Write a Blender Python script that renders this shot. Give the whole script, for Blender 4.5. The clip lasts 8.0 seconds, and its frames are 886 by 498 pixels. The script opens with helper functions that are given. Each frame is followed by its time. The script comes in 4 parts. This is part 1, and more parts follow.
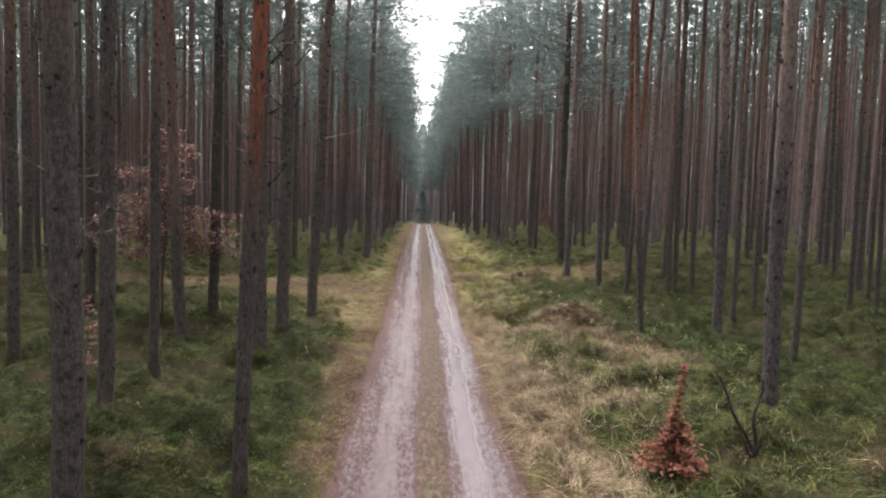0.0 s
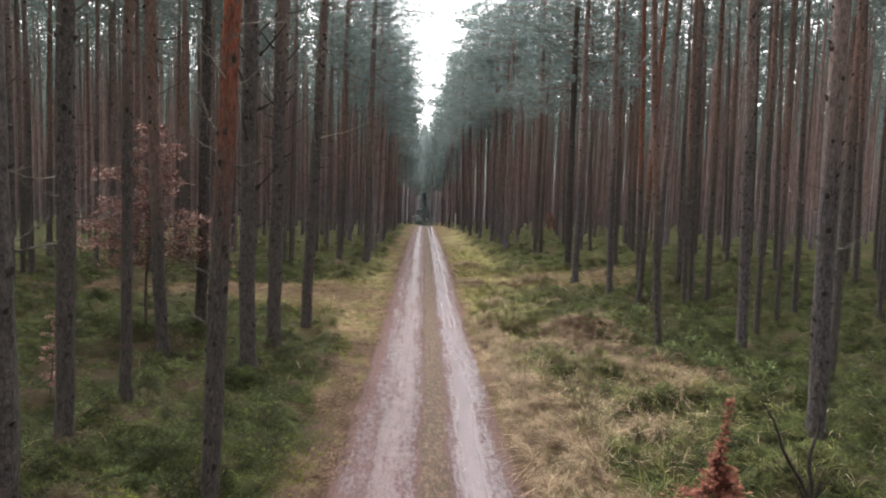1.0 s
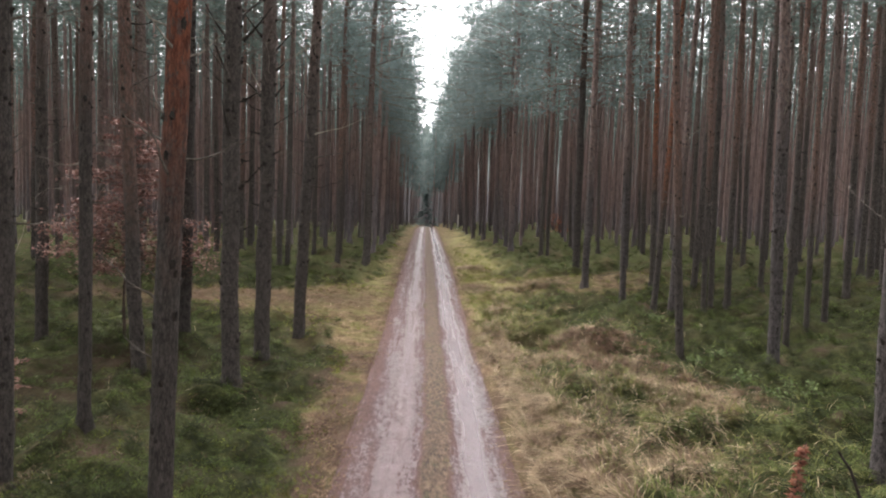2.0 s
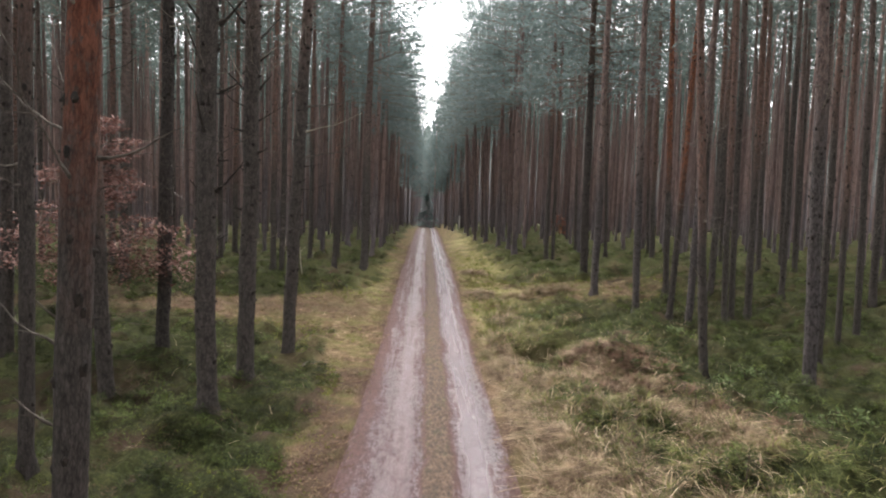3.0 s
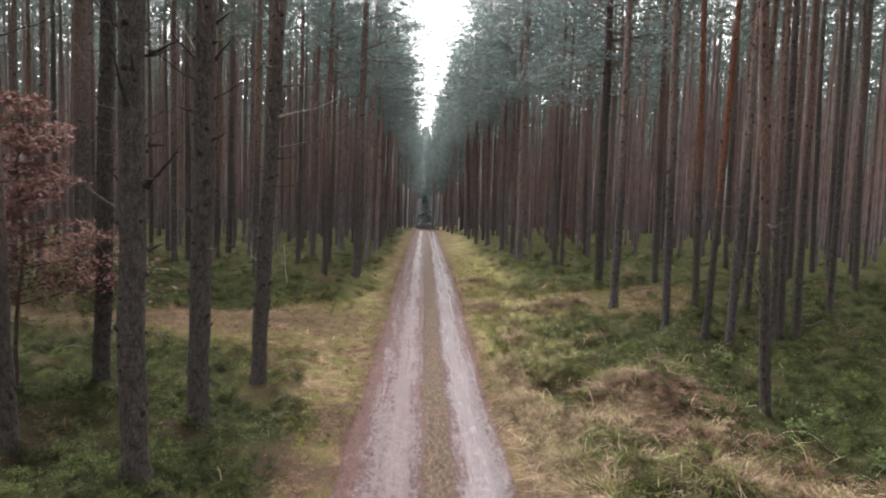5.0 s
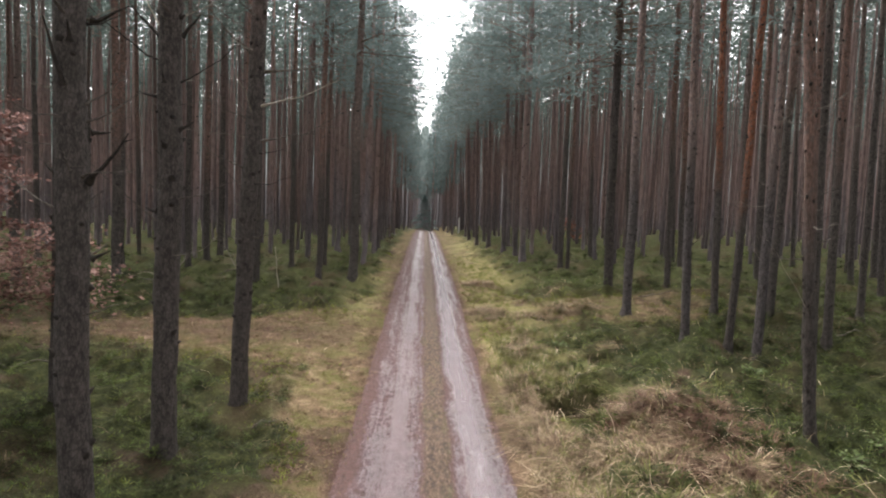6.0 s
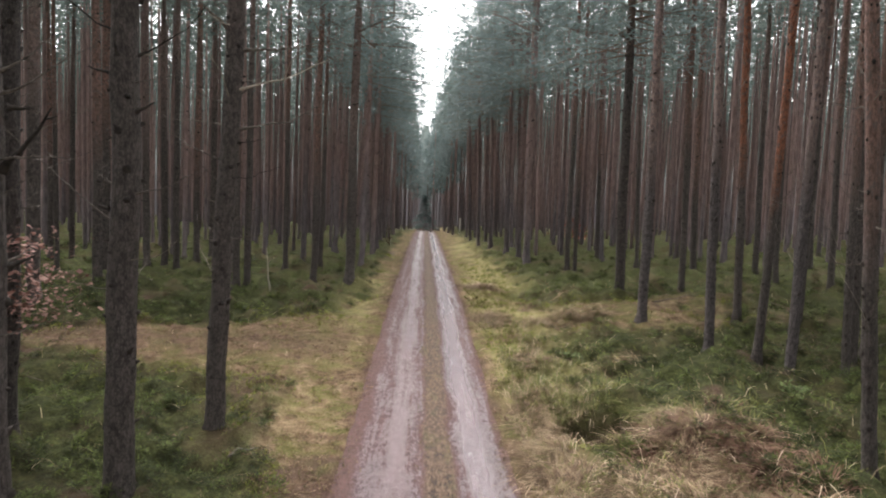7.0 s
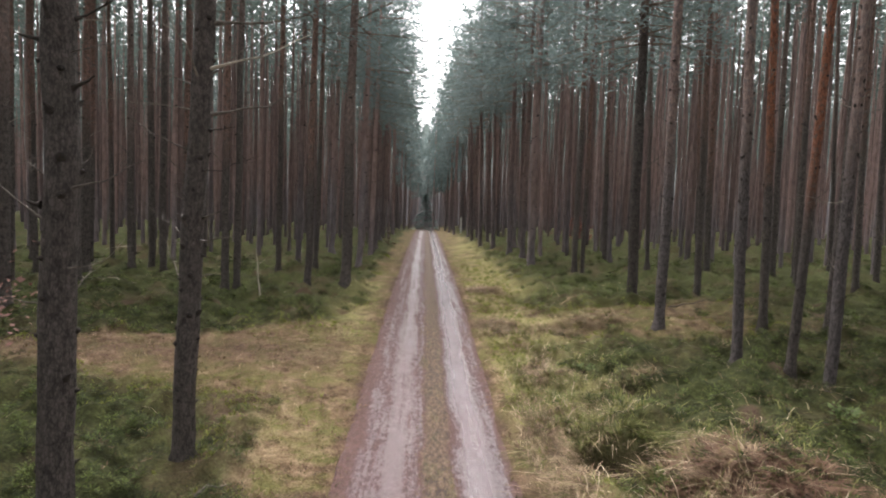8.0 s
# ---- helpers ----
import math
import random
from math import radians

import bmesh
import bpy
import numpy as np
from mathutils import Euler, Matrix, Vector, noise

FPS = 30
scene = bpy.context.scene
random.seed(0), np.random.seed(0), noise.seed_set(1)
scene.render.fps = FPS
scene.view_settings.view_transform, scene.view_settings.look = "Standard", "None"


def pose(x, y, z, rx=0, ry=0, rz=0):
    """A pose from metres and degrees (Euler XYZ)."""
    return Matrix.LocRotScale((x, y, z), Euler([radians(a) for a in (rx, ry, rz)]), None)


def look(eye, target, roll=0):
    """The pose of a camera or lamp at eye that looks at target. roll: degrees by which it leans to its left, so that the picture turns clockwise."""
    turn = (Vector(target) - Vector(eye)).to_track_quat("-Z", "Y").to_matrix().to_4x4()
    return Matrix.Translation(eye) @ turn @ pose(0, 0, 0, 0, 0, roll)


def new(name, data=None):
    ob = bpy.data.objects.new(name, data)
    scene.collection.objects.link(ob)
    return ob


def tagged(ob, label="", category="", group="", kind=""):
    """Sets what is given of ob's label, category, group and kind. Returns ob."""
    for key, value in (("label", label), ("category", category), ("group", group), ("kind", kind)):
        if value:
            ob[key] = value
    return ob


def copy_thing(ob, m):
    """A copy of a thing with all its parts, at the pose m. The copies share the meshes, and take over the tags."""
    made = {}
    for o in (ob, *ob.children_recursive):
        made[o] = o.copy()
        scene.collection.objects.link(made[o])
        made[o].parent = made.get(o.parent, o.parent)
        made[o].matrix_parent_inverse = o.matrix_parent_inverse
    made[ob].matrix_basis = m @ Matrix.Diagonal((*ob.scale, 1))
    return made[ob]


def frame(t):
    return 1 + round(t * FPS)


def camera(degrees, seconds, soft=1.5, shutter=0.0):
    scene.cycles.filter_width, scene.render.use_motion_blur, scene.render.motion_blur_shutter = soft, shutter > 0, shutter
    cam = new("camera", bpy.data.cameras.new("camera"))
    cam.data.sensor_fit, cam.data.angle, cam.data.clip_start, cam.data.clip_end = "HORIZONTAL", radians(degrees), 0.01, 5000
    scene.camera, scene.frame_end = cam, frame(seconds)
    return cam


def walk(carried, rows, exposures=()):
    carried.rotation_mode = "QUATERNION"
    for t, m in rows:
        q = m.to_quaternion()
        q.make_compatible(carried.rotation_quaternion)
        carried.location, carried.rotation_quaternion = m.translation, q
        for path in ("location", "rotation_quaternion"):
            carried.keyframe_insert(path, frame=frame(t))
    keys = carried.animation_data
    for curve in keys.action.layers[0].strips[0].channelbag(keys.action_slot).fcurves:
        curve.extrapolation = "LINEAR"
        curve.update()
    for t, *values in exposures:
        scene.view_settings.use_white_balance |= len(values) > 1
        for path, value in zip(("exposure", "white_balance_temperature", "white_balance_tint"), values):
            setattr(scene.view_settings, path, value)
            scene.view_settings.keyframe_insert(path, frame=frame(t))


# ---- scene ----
cam = camera(74.5, 8.0, soft=2.1)
METRES, EYE, TILT, LEAN, TURN = 11.0, 4.2, 0.0, 0.0, -2.2
ROWS = [
    (0.0, 0.0, 0.0, 0.0, 0.14, -4.22, -1.91),
    (0.5, -0.0023, 0.0548, 0.0034, 0.21, -4.15, -1.94),
    (1.0, -0.0054, 0.1125, 0.0072, 0.29, -4.11, -1.95),
    (1.5, -0.0076, 0.1737, 0.0076, 0.4, -4.06, -1.97),
    (3.0, -0.0125, 0.363, 0.0188, 0.58, -4.01, -1.94),
    (3.5, -0.0147, 0.423, 0.0214, 0.56, -3.98, -1.96),
    (4.0, -0.0173, 0.4868, 0.0199, 0.5, -3.93, -1.98),
    (4.5, -0.0207, 0.5511, 0.018, 0.45, -3.88, -2.03),
    (6.0, -0.0285, 0.7433, 0.0179, 0.37, -3.81, -2.02),
    (6.5, -0.0306, 0.808, 0.0174, 0.39, -3.8, -2.0),
    (7.0, -0.0346, 0.8718, 0.0138, 0.38, -3.79, -2.08),
    (7.5, -0.0363, 0.9341, 0.0136, 0.42, -3.82, -2.07),
    (8.0, -0.0381, 0.9983, 0.0113, 0.43, -3.84, -2.07),
]
walk(cam, [(t, pose(0, 0, EYE, TILT, LEAN, TURN) @ pose(METRES * x, METRES * y, METRES * z, 90 + pitch, roll, yaw)) for t, x, y, z, yaw, pitch, roll in ROWS])

# ---- light ----
world = bpy.data.worlds.new("overcast_sky")
scene.world = world
world.use_nodes = True
wt = world.node_tree
sky = wt.nodes.new("ShaderNodeTexSky")
sky.sky_type, sky.sun_disc = "NISHITA", False
sky.sun_elevation, sky.sun_rotation = radians(52), radians(350)
sky.dust_density, sky.air_density = 4.0, 1.0
pale = wt.nodes.new("ShaderNodeHueSaturation")
pale.inputs["Saturation"].default_value = 0.06
wt.links.new(sky.outputs[0], pale.inputs["Color"])
back = wt.nodes["Background"]
back.inputs["Strength"].default_value = 0.15
wt.links.new(pale.outputs[0], back.inputs["Color"])
sun = new("sun", bpy.data.lights.new("sun", "SUN"))
sun.data.energy, sun.data.angle, sun.data.color = 1.2, radians(40), (1.0, 0.93, 0.885)
sun.matrix_basis = look((-10, 11, 40), (0, 0, 0))
scene.view_settings.exposure = 2.12


# ---- material helpers ----
def node(nt, kind, **values):
    n = nt.nodes.new("ShaderNode" + kind)
    for key, value in values.items():
        n.inputs[key.replace("_", " ")].default_value = value
    return n


def ramp(nt, source, *stops):
    r = nt.nodes.new("ShaderNodeValToRGB")
    while len(r.color_ramp.elements) < len(stops):
        r.color_ramp.elements.new(0.5)
    for e, (at, c) in zip(r.color_ramp.elements, stops):
        e.position, e.color = at, (*c, 1) if len(c) == 3 else (c[0], c[0], c[0], 1)
    nt.links.new(source, r.inputs[0])
    return r.outputs[0]


def blend(nt, fac, a, b, mode="MIX"):
    n = nt.nodes.new("ShaderNodeMix")
    n.data_type, n.blend_type = "RGBA", mode
    for i, v in ((0, fac), (6, a), (7, b)):
        if isinstance(v, (int, float)):
            n.inputs[i].default_value = v
        elif isinstance(v, tuple):
            n.inputs[i].default_value = (*v, 1)
        else:
            nt.links.new(v, n.inputs[i])
    return n.outputs[2]


def sums(nt, op, a, b, clamp=False):
    n = nt.nodes.new("ShaderNodeMath")
    n.operation, n.use_clamp = op, clamp
    for i, v in enumerate((a, b)):
        if isinstance(v, (int, float)):
            n.inputs[i].default_value = v
        else:
            nt.links.new(v, n.inputs[i])
    return n.outputs[0]


def grain(nt, coords, scale, detail=4.0, stretch=(1, 1, 1), rough=0.6):
    m = nt.nodes.new("ShaderNodeMapping")
    m.inputs["Scale"].default_value = stretch
    nt.links.new(coords, m.inputs[0])
    n = node(nt, "TexNoise", Scale=scale, Detail=detail, Roughness=rough)
    nt.links.new(m.outputs[0], n.inputs["Vector"])
    return n.outputs[0]


def material(name, roughness=0.9):
    m = bpy.data.materials.new(name)
    m.use_nodes = True
    nt = m.node_tree
    b = nt.nodes["Principled BSDF"]
    b.inputs["Roughness"].default_value = roughness
    b.inputs["Specular IOR Level"].default_value = 0.25
    c = nt.nodes.new("ShaderNodeTexCoord")
    return m, nt, b, c.outputs["Object"]


def bumped(nt, b, height, distance, strength=1.0):
    n = node(nt, "Bump", Strength=strength, Distance=distance)
    nt.links.new(height, n.inputs["Height"])
    nt.links.new(n.outputs[0], b.inputs["Normal"])


def translucent(nt, b, colour, share):
    out = nt.nodes["Material Output"]
    t = nt.nodes.new("ShaderNodeBsdfTranslucent")
    nt.links.new(colour, t.inputs[0])
    x = nt.nodes.new("ShaderNodeMixShader")
    x.inputs[0].default_value = share
    nt.links.new(b.outputs[0], x.inputs[1])
    nt.links.new(t.outputs[0], x.inputs[2])
    nt.links.new(x.outputs[0], out.inputs[0])


def attribute(nt, name):
    a = nt.nodes.new("ShaderNodeAttribute")
    a.attribute_name = name
    return a.outputs["Fac"]


# ---- materials ----
def bark_material(name, low, high, upper_low, upper_high, turn_at, spread):
    """Plated grey bark that gives way to flaky orange bark about turn_at metres up."""
    m, nt, b, co = material(name)
    info = nt.nodes.new("ShaderNodeObjectInfo")
    warp = nt.nodes.new("ShaderNodeMapping")
    warp.inputs["Scale"].default_value = (1, 1, 0.45)
    nt.links.new(co, warp.inputs[0])
    cells = node(nt, "TexVoronoi", Scale=30.0, Randomness=1.0)
    cells.feature = "DISTANCE_TO_EDGE"
    nt.links.new(warp.outputs[0], cells.inputs["Vector"])
    crack = ramp(nt, cells.outputs["Distance"], (0.0, (0,)), (0.22, (1,)))
    plates = sums(nt, "MULTIPLY_ADD", grain(nt, co, 15, 6, (1, 1, 0.6), 0.72), 0.92)
    nt.links.new(sums(nt, "MULTIPLY", crack, 0.06), plates.node.inputs[2])
    fine = grain(nt, co, 60, 3, (1, 1, 0.4))
    stain = grain(nt, co, 1.3, 3, (1, 1, 0.5))
    grey = ramp(nt, plates, (0.36, low), (0.62, high))
    flaky = ramp(nt, grain(nt, co, 14, 6, (1, 1, 0.6), 0.7), (0.40, upper_low), (0.54, upper_high))
    scab = ramp(nt, grain(nt, co, 9, 5, (1, 1, 0.7), 0.7), (0.52, (0,)), (0.60, (0.75,)))
    flaky = blend(nt, scab, flaky, high)
    sep = nt.nodes.new("ShaderNodeSeparateXYZ")
    nt.links.new(co, sep.inputs[0])
    shift = sums(nt, "MULTIPLY_ADD", info.outputs["Random"], spread)
    shift.node.inputs[2].default_value = turn_at
    z = sums(nt, "SUBTRACT", sep.outputs[2], shift)
    z = sums(nt, "ADD", z, sums(nt, "MULTIPLY", stain, 3.0))
    fac = ramp(nt, sums(nt, "MULTIPLY", z, 0.22, True), (0.25, (0,)), (0.75, (1,)))
    col = blend(nt, fac, grey, flaky)
    lichen = ramp(nt, stain, (0.52, (0,)), (0.7, (0.5,)))
    col = blend(nt, lichen, col, (0.088, 0.080, 0.068))
    col = blend(nt, 0.45, col, ramp(nt, fine, (0.3, (0.35,)), (0.7, (1.0,))), "MULTIPLY")
    col = blend(nt, 0.38, col, ramp(nt, cells.outputs["Distance"], (0.0, (0.3,)), (0.12, (1.0,))), "MULTIPLY")
    furrow = ramp(nt, grain(nt, co, 26, 5, (1, 1, 0.2), 0.7), (0.38, (0.28,)), (0.56, (1.0,)))
    col = blend(nt, 0.44, col, furrow, "MULTIPLY")
    nt.links.new(col, b.inputs["Base Color"])
    relief = sums(nt, "ADD", plates, sums(nt, "MULTIPLY", fine, 0.25))
    bumped(nt, b, sums(nt, "ADD", relief, sums(nt, "MULTIPLY", furrow, 0.35)), 0.035)
    return m


GREY = ((0.055, 0.047, 0.043), (0.152, 0.128, 0.118))
BARK = {
    "grey": bark_material("bark_grey", *GREY, (0.122, 0.088, 0.078), (0.240, 0.174, 0.155), 4.6, 5.0),
    "warm": bark_material("bark_warm", *GREY, (0.140, 0.085, 0.070), (0.275, 0.168, 0.138), 3.2, 4.0),
    "red": bark_material("bark_red", *GREY, (0.16, 0.042, 0.022), (0.36, 0.118, 0.066), 4.1, 0.2),
    "amber": bark_material("bark_amber", *GREY, (0.17, 0.066, 0.038), (0.33, 0.138, 0.084), 3.6, 0.8),
    "dark": bark_material("bark_dark", (0.032, 0.027, 0.026), (0.115, 0.097, 0.089), (0.085, 0.060, 0.050), (0.15, 0.105, 0.084), 9.0, 3.0),
    "pale": bark_material("bark_pale", (0.046, 0.039, 0.039), (0.180, 0.155, 0.154), (0.155, 0.108, 0.096), (0.31, 0.225, 0.203), 4.0, 2.5),
}


def far_bark():
    m, nt, b, co = material("bark_far")
    geo = nt.nodes.new("ShaderNodeNewGeometry")
    sep = nt.nodes.new("ShaderNodeSeparateXYZ")
    nt.links.new(co, sep.inputs[0])
    info = nt.nodes.new("ShaderNodeObjectInfo")
    own = sums(nt, "FRACT", sums(nt, "ADD", geo.outputs["Random Per Island"], info.outputs["Random"]), 0.0)
    g = grain(nt, co, 6, 4, (1, 1, 0.3))
    # Bark tones raised to imitate distance haze: greyer below, redder above.
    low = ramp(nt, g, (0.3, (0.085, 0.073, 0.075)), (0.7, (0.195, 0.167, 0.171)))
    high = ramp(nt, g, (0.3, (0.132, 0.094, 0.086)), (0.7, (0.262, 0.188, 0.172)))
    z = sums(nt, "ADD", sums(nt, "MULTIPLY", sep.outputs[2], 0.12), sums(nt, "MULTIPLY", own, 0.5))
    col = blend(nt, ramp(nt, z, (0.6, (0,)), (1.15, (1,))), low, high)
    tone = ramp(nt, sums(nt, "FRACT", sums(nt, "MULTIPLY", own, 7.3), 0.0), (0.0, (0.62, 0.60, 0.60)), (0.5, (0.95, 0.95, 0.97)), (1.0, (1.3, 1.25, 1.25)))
    nt.links.new(blend(nt, 1.0, col, tone, "MULTIPLY"), b.inputs["Base Color"])
    return m


FAR_BARK = far_bark()
# For pines past about 41 m, paled in imitation of haze.
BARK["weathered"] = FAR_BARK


def wood_material(name, low, high):
    m, nt, b, co = material(name)
    g = grain(nt, co, 14, 4)
    nt.links.new(ramp(nt, g, (0.3, low), (0.7, high)), b.inputs["Base Color"])
    bumped(nt, b, g, 0.01)
    return m


DEAD = wood_material("dead_wood", (0.05, 0.042, 0.036), (0.17, 0.145, 0.125))
BLEACHED = wood_material("bleached_wood", (0.22, 0.19, 0.15), (0.45, 0.40, 0.33))
PALE_DEAD = wood_material("weathered_branch", (0.10, 0.086, 0.072), (0.29, 0.255, 0.215))
TWIG = wood_material("twig_bark", (0.035, 0.024, 0.020), (0.10, 0.070, 0.058))
LIMB = wood_material("limb_bark", (0.08, 0.058, 0.045), (0.20, 0.14, 0.108))
KNOT = wood_material("knot_wood", (0.012, 0.010, 0.009), (0.046, 0.037, 0.031))


def leaf_material(name, stops, patch, share=0.25, rough=0.75, clump=0.75, own=0.42):
    """Leaves that vary from piece to piece and from patch to patch."""
    m, nt, b, co = material(name, rough)
    geo = nt.nodes.new("ShaderNodeNewGeometry")
    info = nt.nodes.new("ShaderNodeObjectInfo")
    a = sums(nt, "MULTIPLY", geo.outputs["Random Per Island"], own)
    p = sums(nt, "MULTIPLY", grain(nt, geo.outputs["Position"], patch, 3), clump)
    r = sums(nt, "MULTIPLY", info.outputs["Random"], 0.12)
    v = sums(nt, "SUBTRACT", sums(nt, "ADD", sums(nt, "ADD", a, p), r), 0.14 + (clump - 0.75) * 0.5 + (own - 0.42) * 0.5)
    col = ramp(nt, v, *stops)
    nt.links.new(col, b.inputs["Base Color"])
    translucent(nt, b, col, share)
    return m


NEEDLES = leaf_material("pine_needles", ((0.1, (0.080, 0.110, 0.107)), (0.5, (0.152, 0.194, 0.190)), (0.9, (0.240, 0.288, 0.282))), 0.35, 0.5)
# Darker copy of pine_needles; the stand's inner shade is put in its colour.
SHADED_NEEDLES = leaf_material("shaded_pine_needles", ((0.1, (0.060, 0.082, 0.074)), (0.5, (0.116, 0.147, 0.134)), (0.9, (0.190, 0.226, 0.210))), 0.35, 0.45)
SPRUCE = leaf_material("spruce_needles", ((0.1, (0.110, 0.155, 0.152)), (0.9, (0.20, 0.255, 0.245))), 0.5, 0.45)
COVER = leaf_material("bilberry_leaves", ((0.15, (0.010, 0.010, 0.004)), (0.4, (0.024, 0.031, 0.009)), (0.6, (0.050, 0.068, 0.017)), (0.85, (0.124, 0.154, 0.040))), 1.5, 0.35, clump=1.35, own=0.55)
BROWN_COVER = leaf_material("withered_undergrowth", ((0.2, (0.046, 0.032, 0.020)), (0.8, (0.125, 0.086, 0.050))), 0.8, 0.2)
STRAW = leaf_material("dry_grass", ((0.2, (0.062, 0.036, 0.022)), (0.42, (0.150, 0.098, 0.060)), (0.62, (0.240, 0.172, 0.107)), (0.88, (0.48, 0.37, 0.245))), 2.4, 0.25, clump=1.2, own=0.75)
PALE_STRAW = leaf_material("bleached_grass", ((0.2, (0.20, 0.145, 0.092)), (0.5, (0.38, 0.295, 0.20)), (0.85, (0.62, 0.51, 0.37))), 2.0, 0.25, own=0.8)
GRASS = leaf_material("verge_grass", ((0.25, (0.040, 0.040, 0.013)), (0.48, (0.095, 0.082, 0.030)), (0.75, (0.195, 0.146, 0.074))), 1.1, 0.25, clump=1.3)
BEECH = leaf_material("beech_leaves", ((0.1, (0.062, 0.029, 0.024)), (0.5, (0.160, 0.080, 0.067)), (0.9, (0.36, 0.225, 0.195))), 1.5, 0.3)
RUST = leaf_material("rust_leaves", ((0.1, (0.085, 0.024, 0.018)), (0.5, (0.200, 0.074, 0.048)), (0.9, (0.33, 0.165, 0.118))), 2.0, 0.3)
LITTER = leaf_material("leaf_litter", ((0.15, (0.042, 0.025, 0.017)), (0.5, (0.125, 0.078, 0.050)), (0.9, (0.29, 0.205, 0.138))), 1.2, 0.15)
BRACKEN = leaf_material("dead_bracken", ((0.2, (0.050, 0.026, 0.017)), (0.5, (0.125, 0.068, 0.044)), (0.9, (0.24, 0.155, 0.105))), 1.5, 0.2)
GREEN_GRASS = leaf_material("long_grass", ((0.2, (0.040, 0.046, 0.012)), (0.5, (0.096, 0.104, 0.029)), (0.9, (0.24, 0.230, 0.082))), 1.8, 0.3, clump=1.1, own=0.6)
BRIGHT_MOSS = leaf_material("bright_moss", ((0.2, (0.055, 0.066, 0.014)), (0.5, (0.120, 0.138, 0.028)), (0.85, (0.26, 0.275, 0.062))), 1.6, 0.35)


def ground_material():
    m, nt, b, co = material("forest_floor", 0.95)
    b.inputs["Specular IOR Level"].default_value = 0.08
    broad, mid, fine = grain(nt, co, 0.5, 4), grain(nt, co, 3.2, 5), grain(nt, co, 28, 4)
    tangle = sums(nt, "ADD", sums(nt, "MULTIPLY", mid, 0.5), sums(nt, "MULTIPLY", grain(nt, co, 17, 4), 0.5))
    moss = ramp(nt, tangle, (0.34, (0.008, 0.008, 0.004)), (0.5, (0.025, 0.028, 0.011)), (0.66, (0.062, 0.070, 0.024)))
    litter = ramp(nt, fine, (0.3, (0.030, 0.020, 0.013)), (0.7, (0.100, 0.067, 0.042)))
    wild = blend(nt, ramp(nt, broad, (0.52, (0,)), (0.70, (0.4,))), moss, litter)
    sward = ramp(nt, sums(nt, "ADD", sums(nt, "MULTIPLY", mid, 0.6), sums(nt, "MULTIPLY", fine, 0.4)), (0.38, (0.048, 0.030, 0.019)), (0.5, (0.125, 0.083, 0.052)), (0.60, (0.22, 0.160, 0.104)))
    lush = ramp(nt, fine, (0.35, (0.050, 0.049, 0.015)), (0.65, (0.120, 0.118, 0.040)))
    sward = blend(nt, ramp(nt, grain(nt, co, 1.4, 5), (0.44, (0,)), (0.58, (0.8,))), sward, lush)
    carpet = ramp(nt, tangle, (0.34, (0.017, 0.018, 0.008)), (0.5, (0.039, 0.045, 0.016)), (0.66, (0.080, 0.089, 0.033)))
    carpet = blend(nt, ramp(nt, broad, (0.50, (0,)), (0.62, (0.55,))), carpet, litter)
    wild = blend(nt, attribute(nt, "carpet"), wild, carpet)
    col = blend(nt, attribute(nt, "verge"), wild, sward)
    young = ramp(nt, fine, (0.35, (0.120, 0.112, 0.044)), (0.65, (0.34, 0.295, 0.145)))
    col = blend(nt, attribute(nt, "lush"), col, young)
    straw = ramp(nt, fine, (0.35, (0.055, 0.040, 0.025)), (0.65, (0.24, 0.180, 0.115)))
    col = blend(nt, attribute(nt, "dry"), col, straw)
    earth = ramp(nt, fine, (0.3, (0.034, 0.020, 0.015)), (0.7, (0.100, 0.062, 0.050)))
    col = blend(nt, attribute(nt, "earth"), col, earth)
    # Bare soil of the hole, also the dark tone for painted shade.
    soil_shade = ramp(nt, fine, (0.3, (0.016, 0.012, 0.008)), (0.7, (0.055, 0.039, 0.025)))
    col = blend(nt, attribute(nt, "soil_shade"), col, soil_shade)
    nt.links.new(col, b.inputs["Base Color"])
    bumped(nt, b, sums(nt, "ADD", mid, sums(nt, "MULTIPLY", fine, 0.5)), 0.06)
    return m


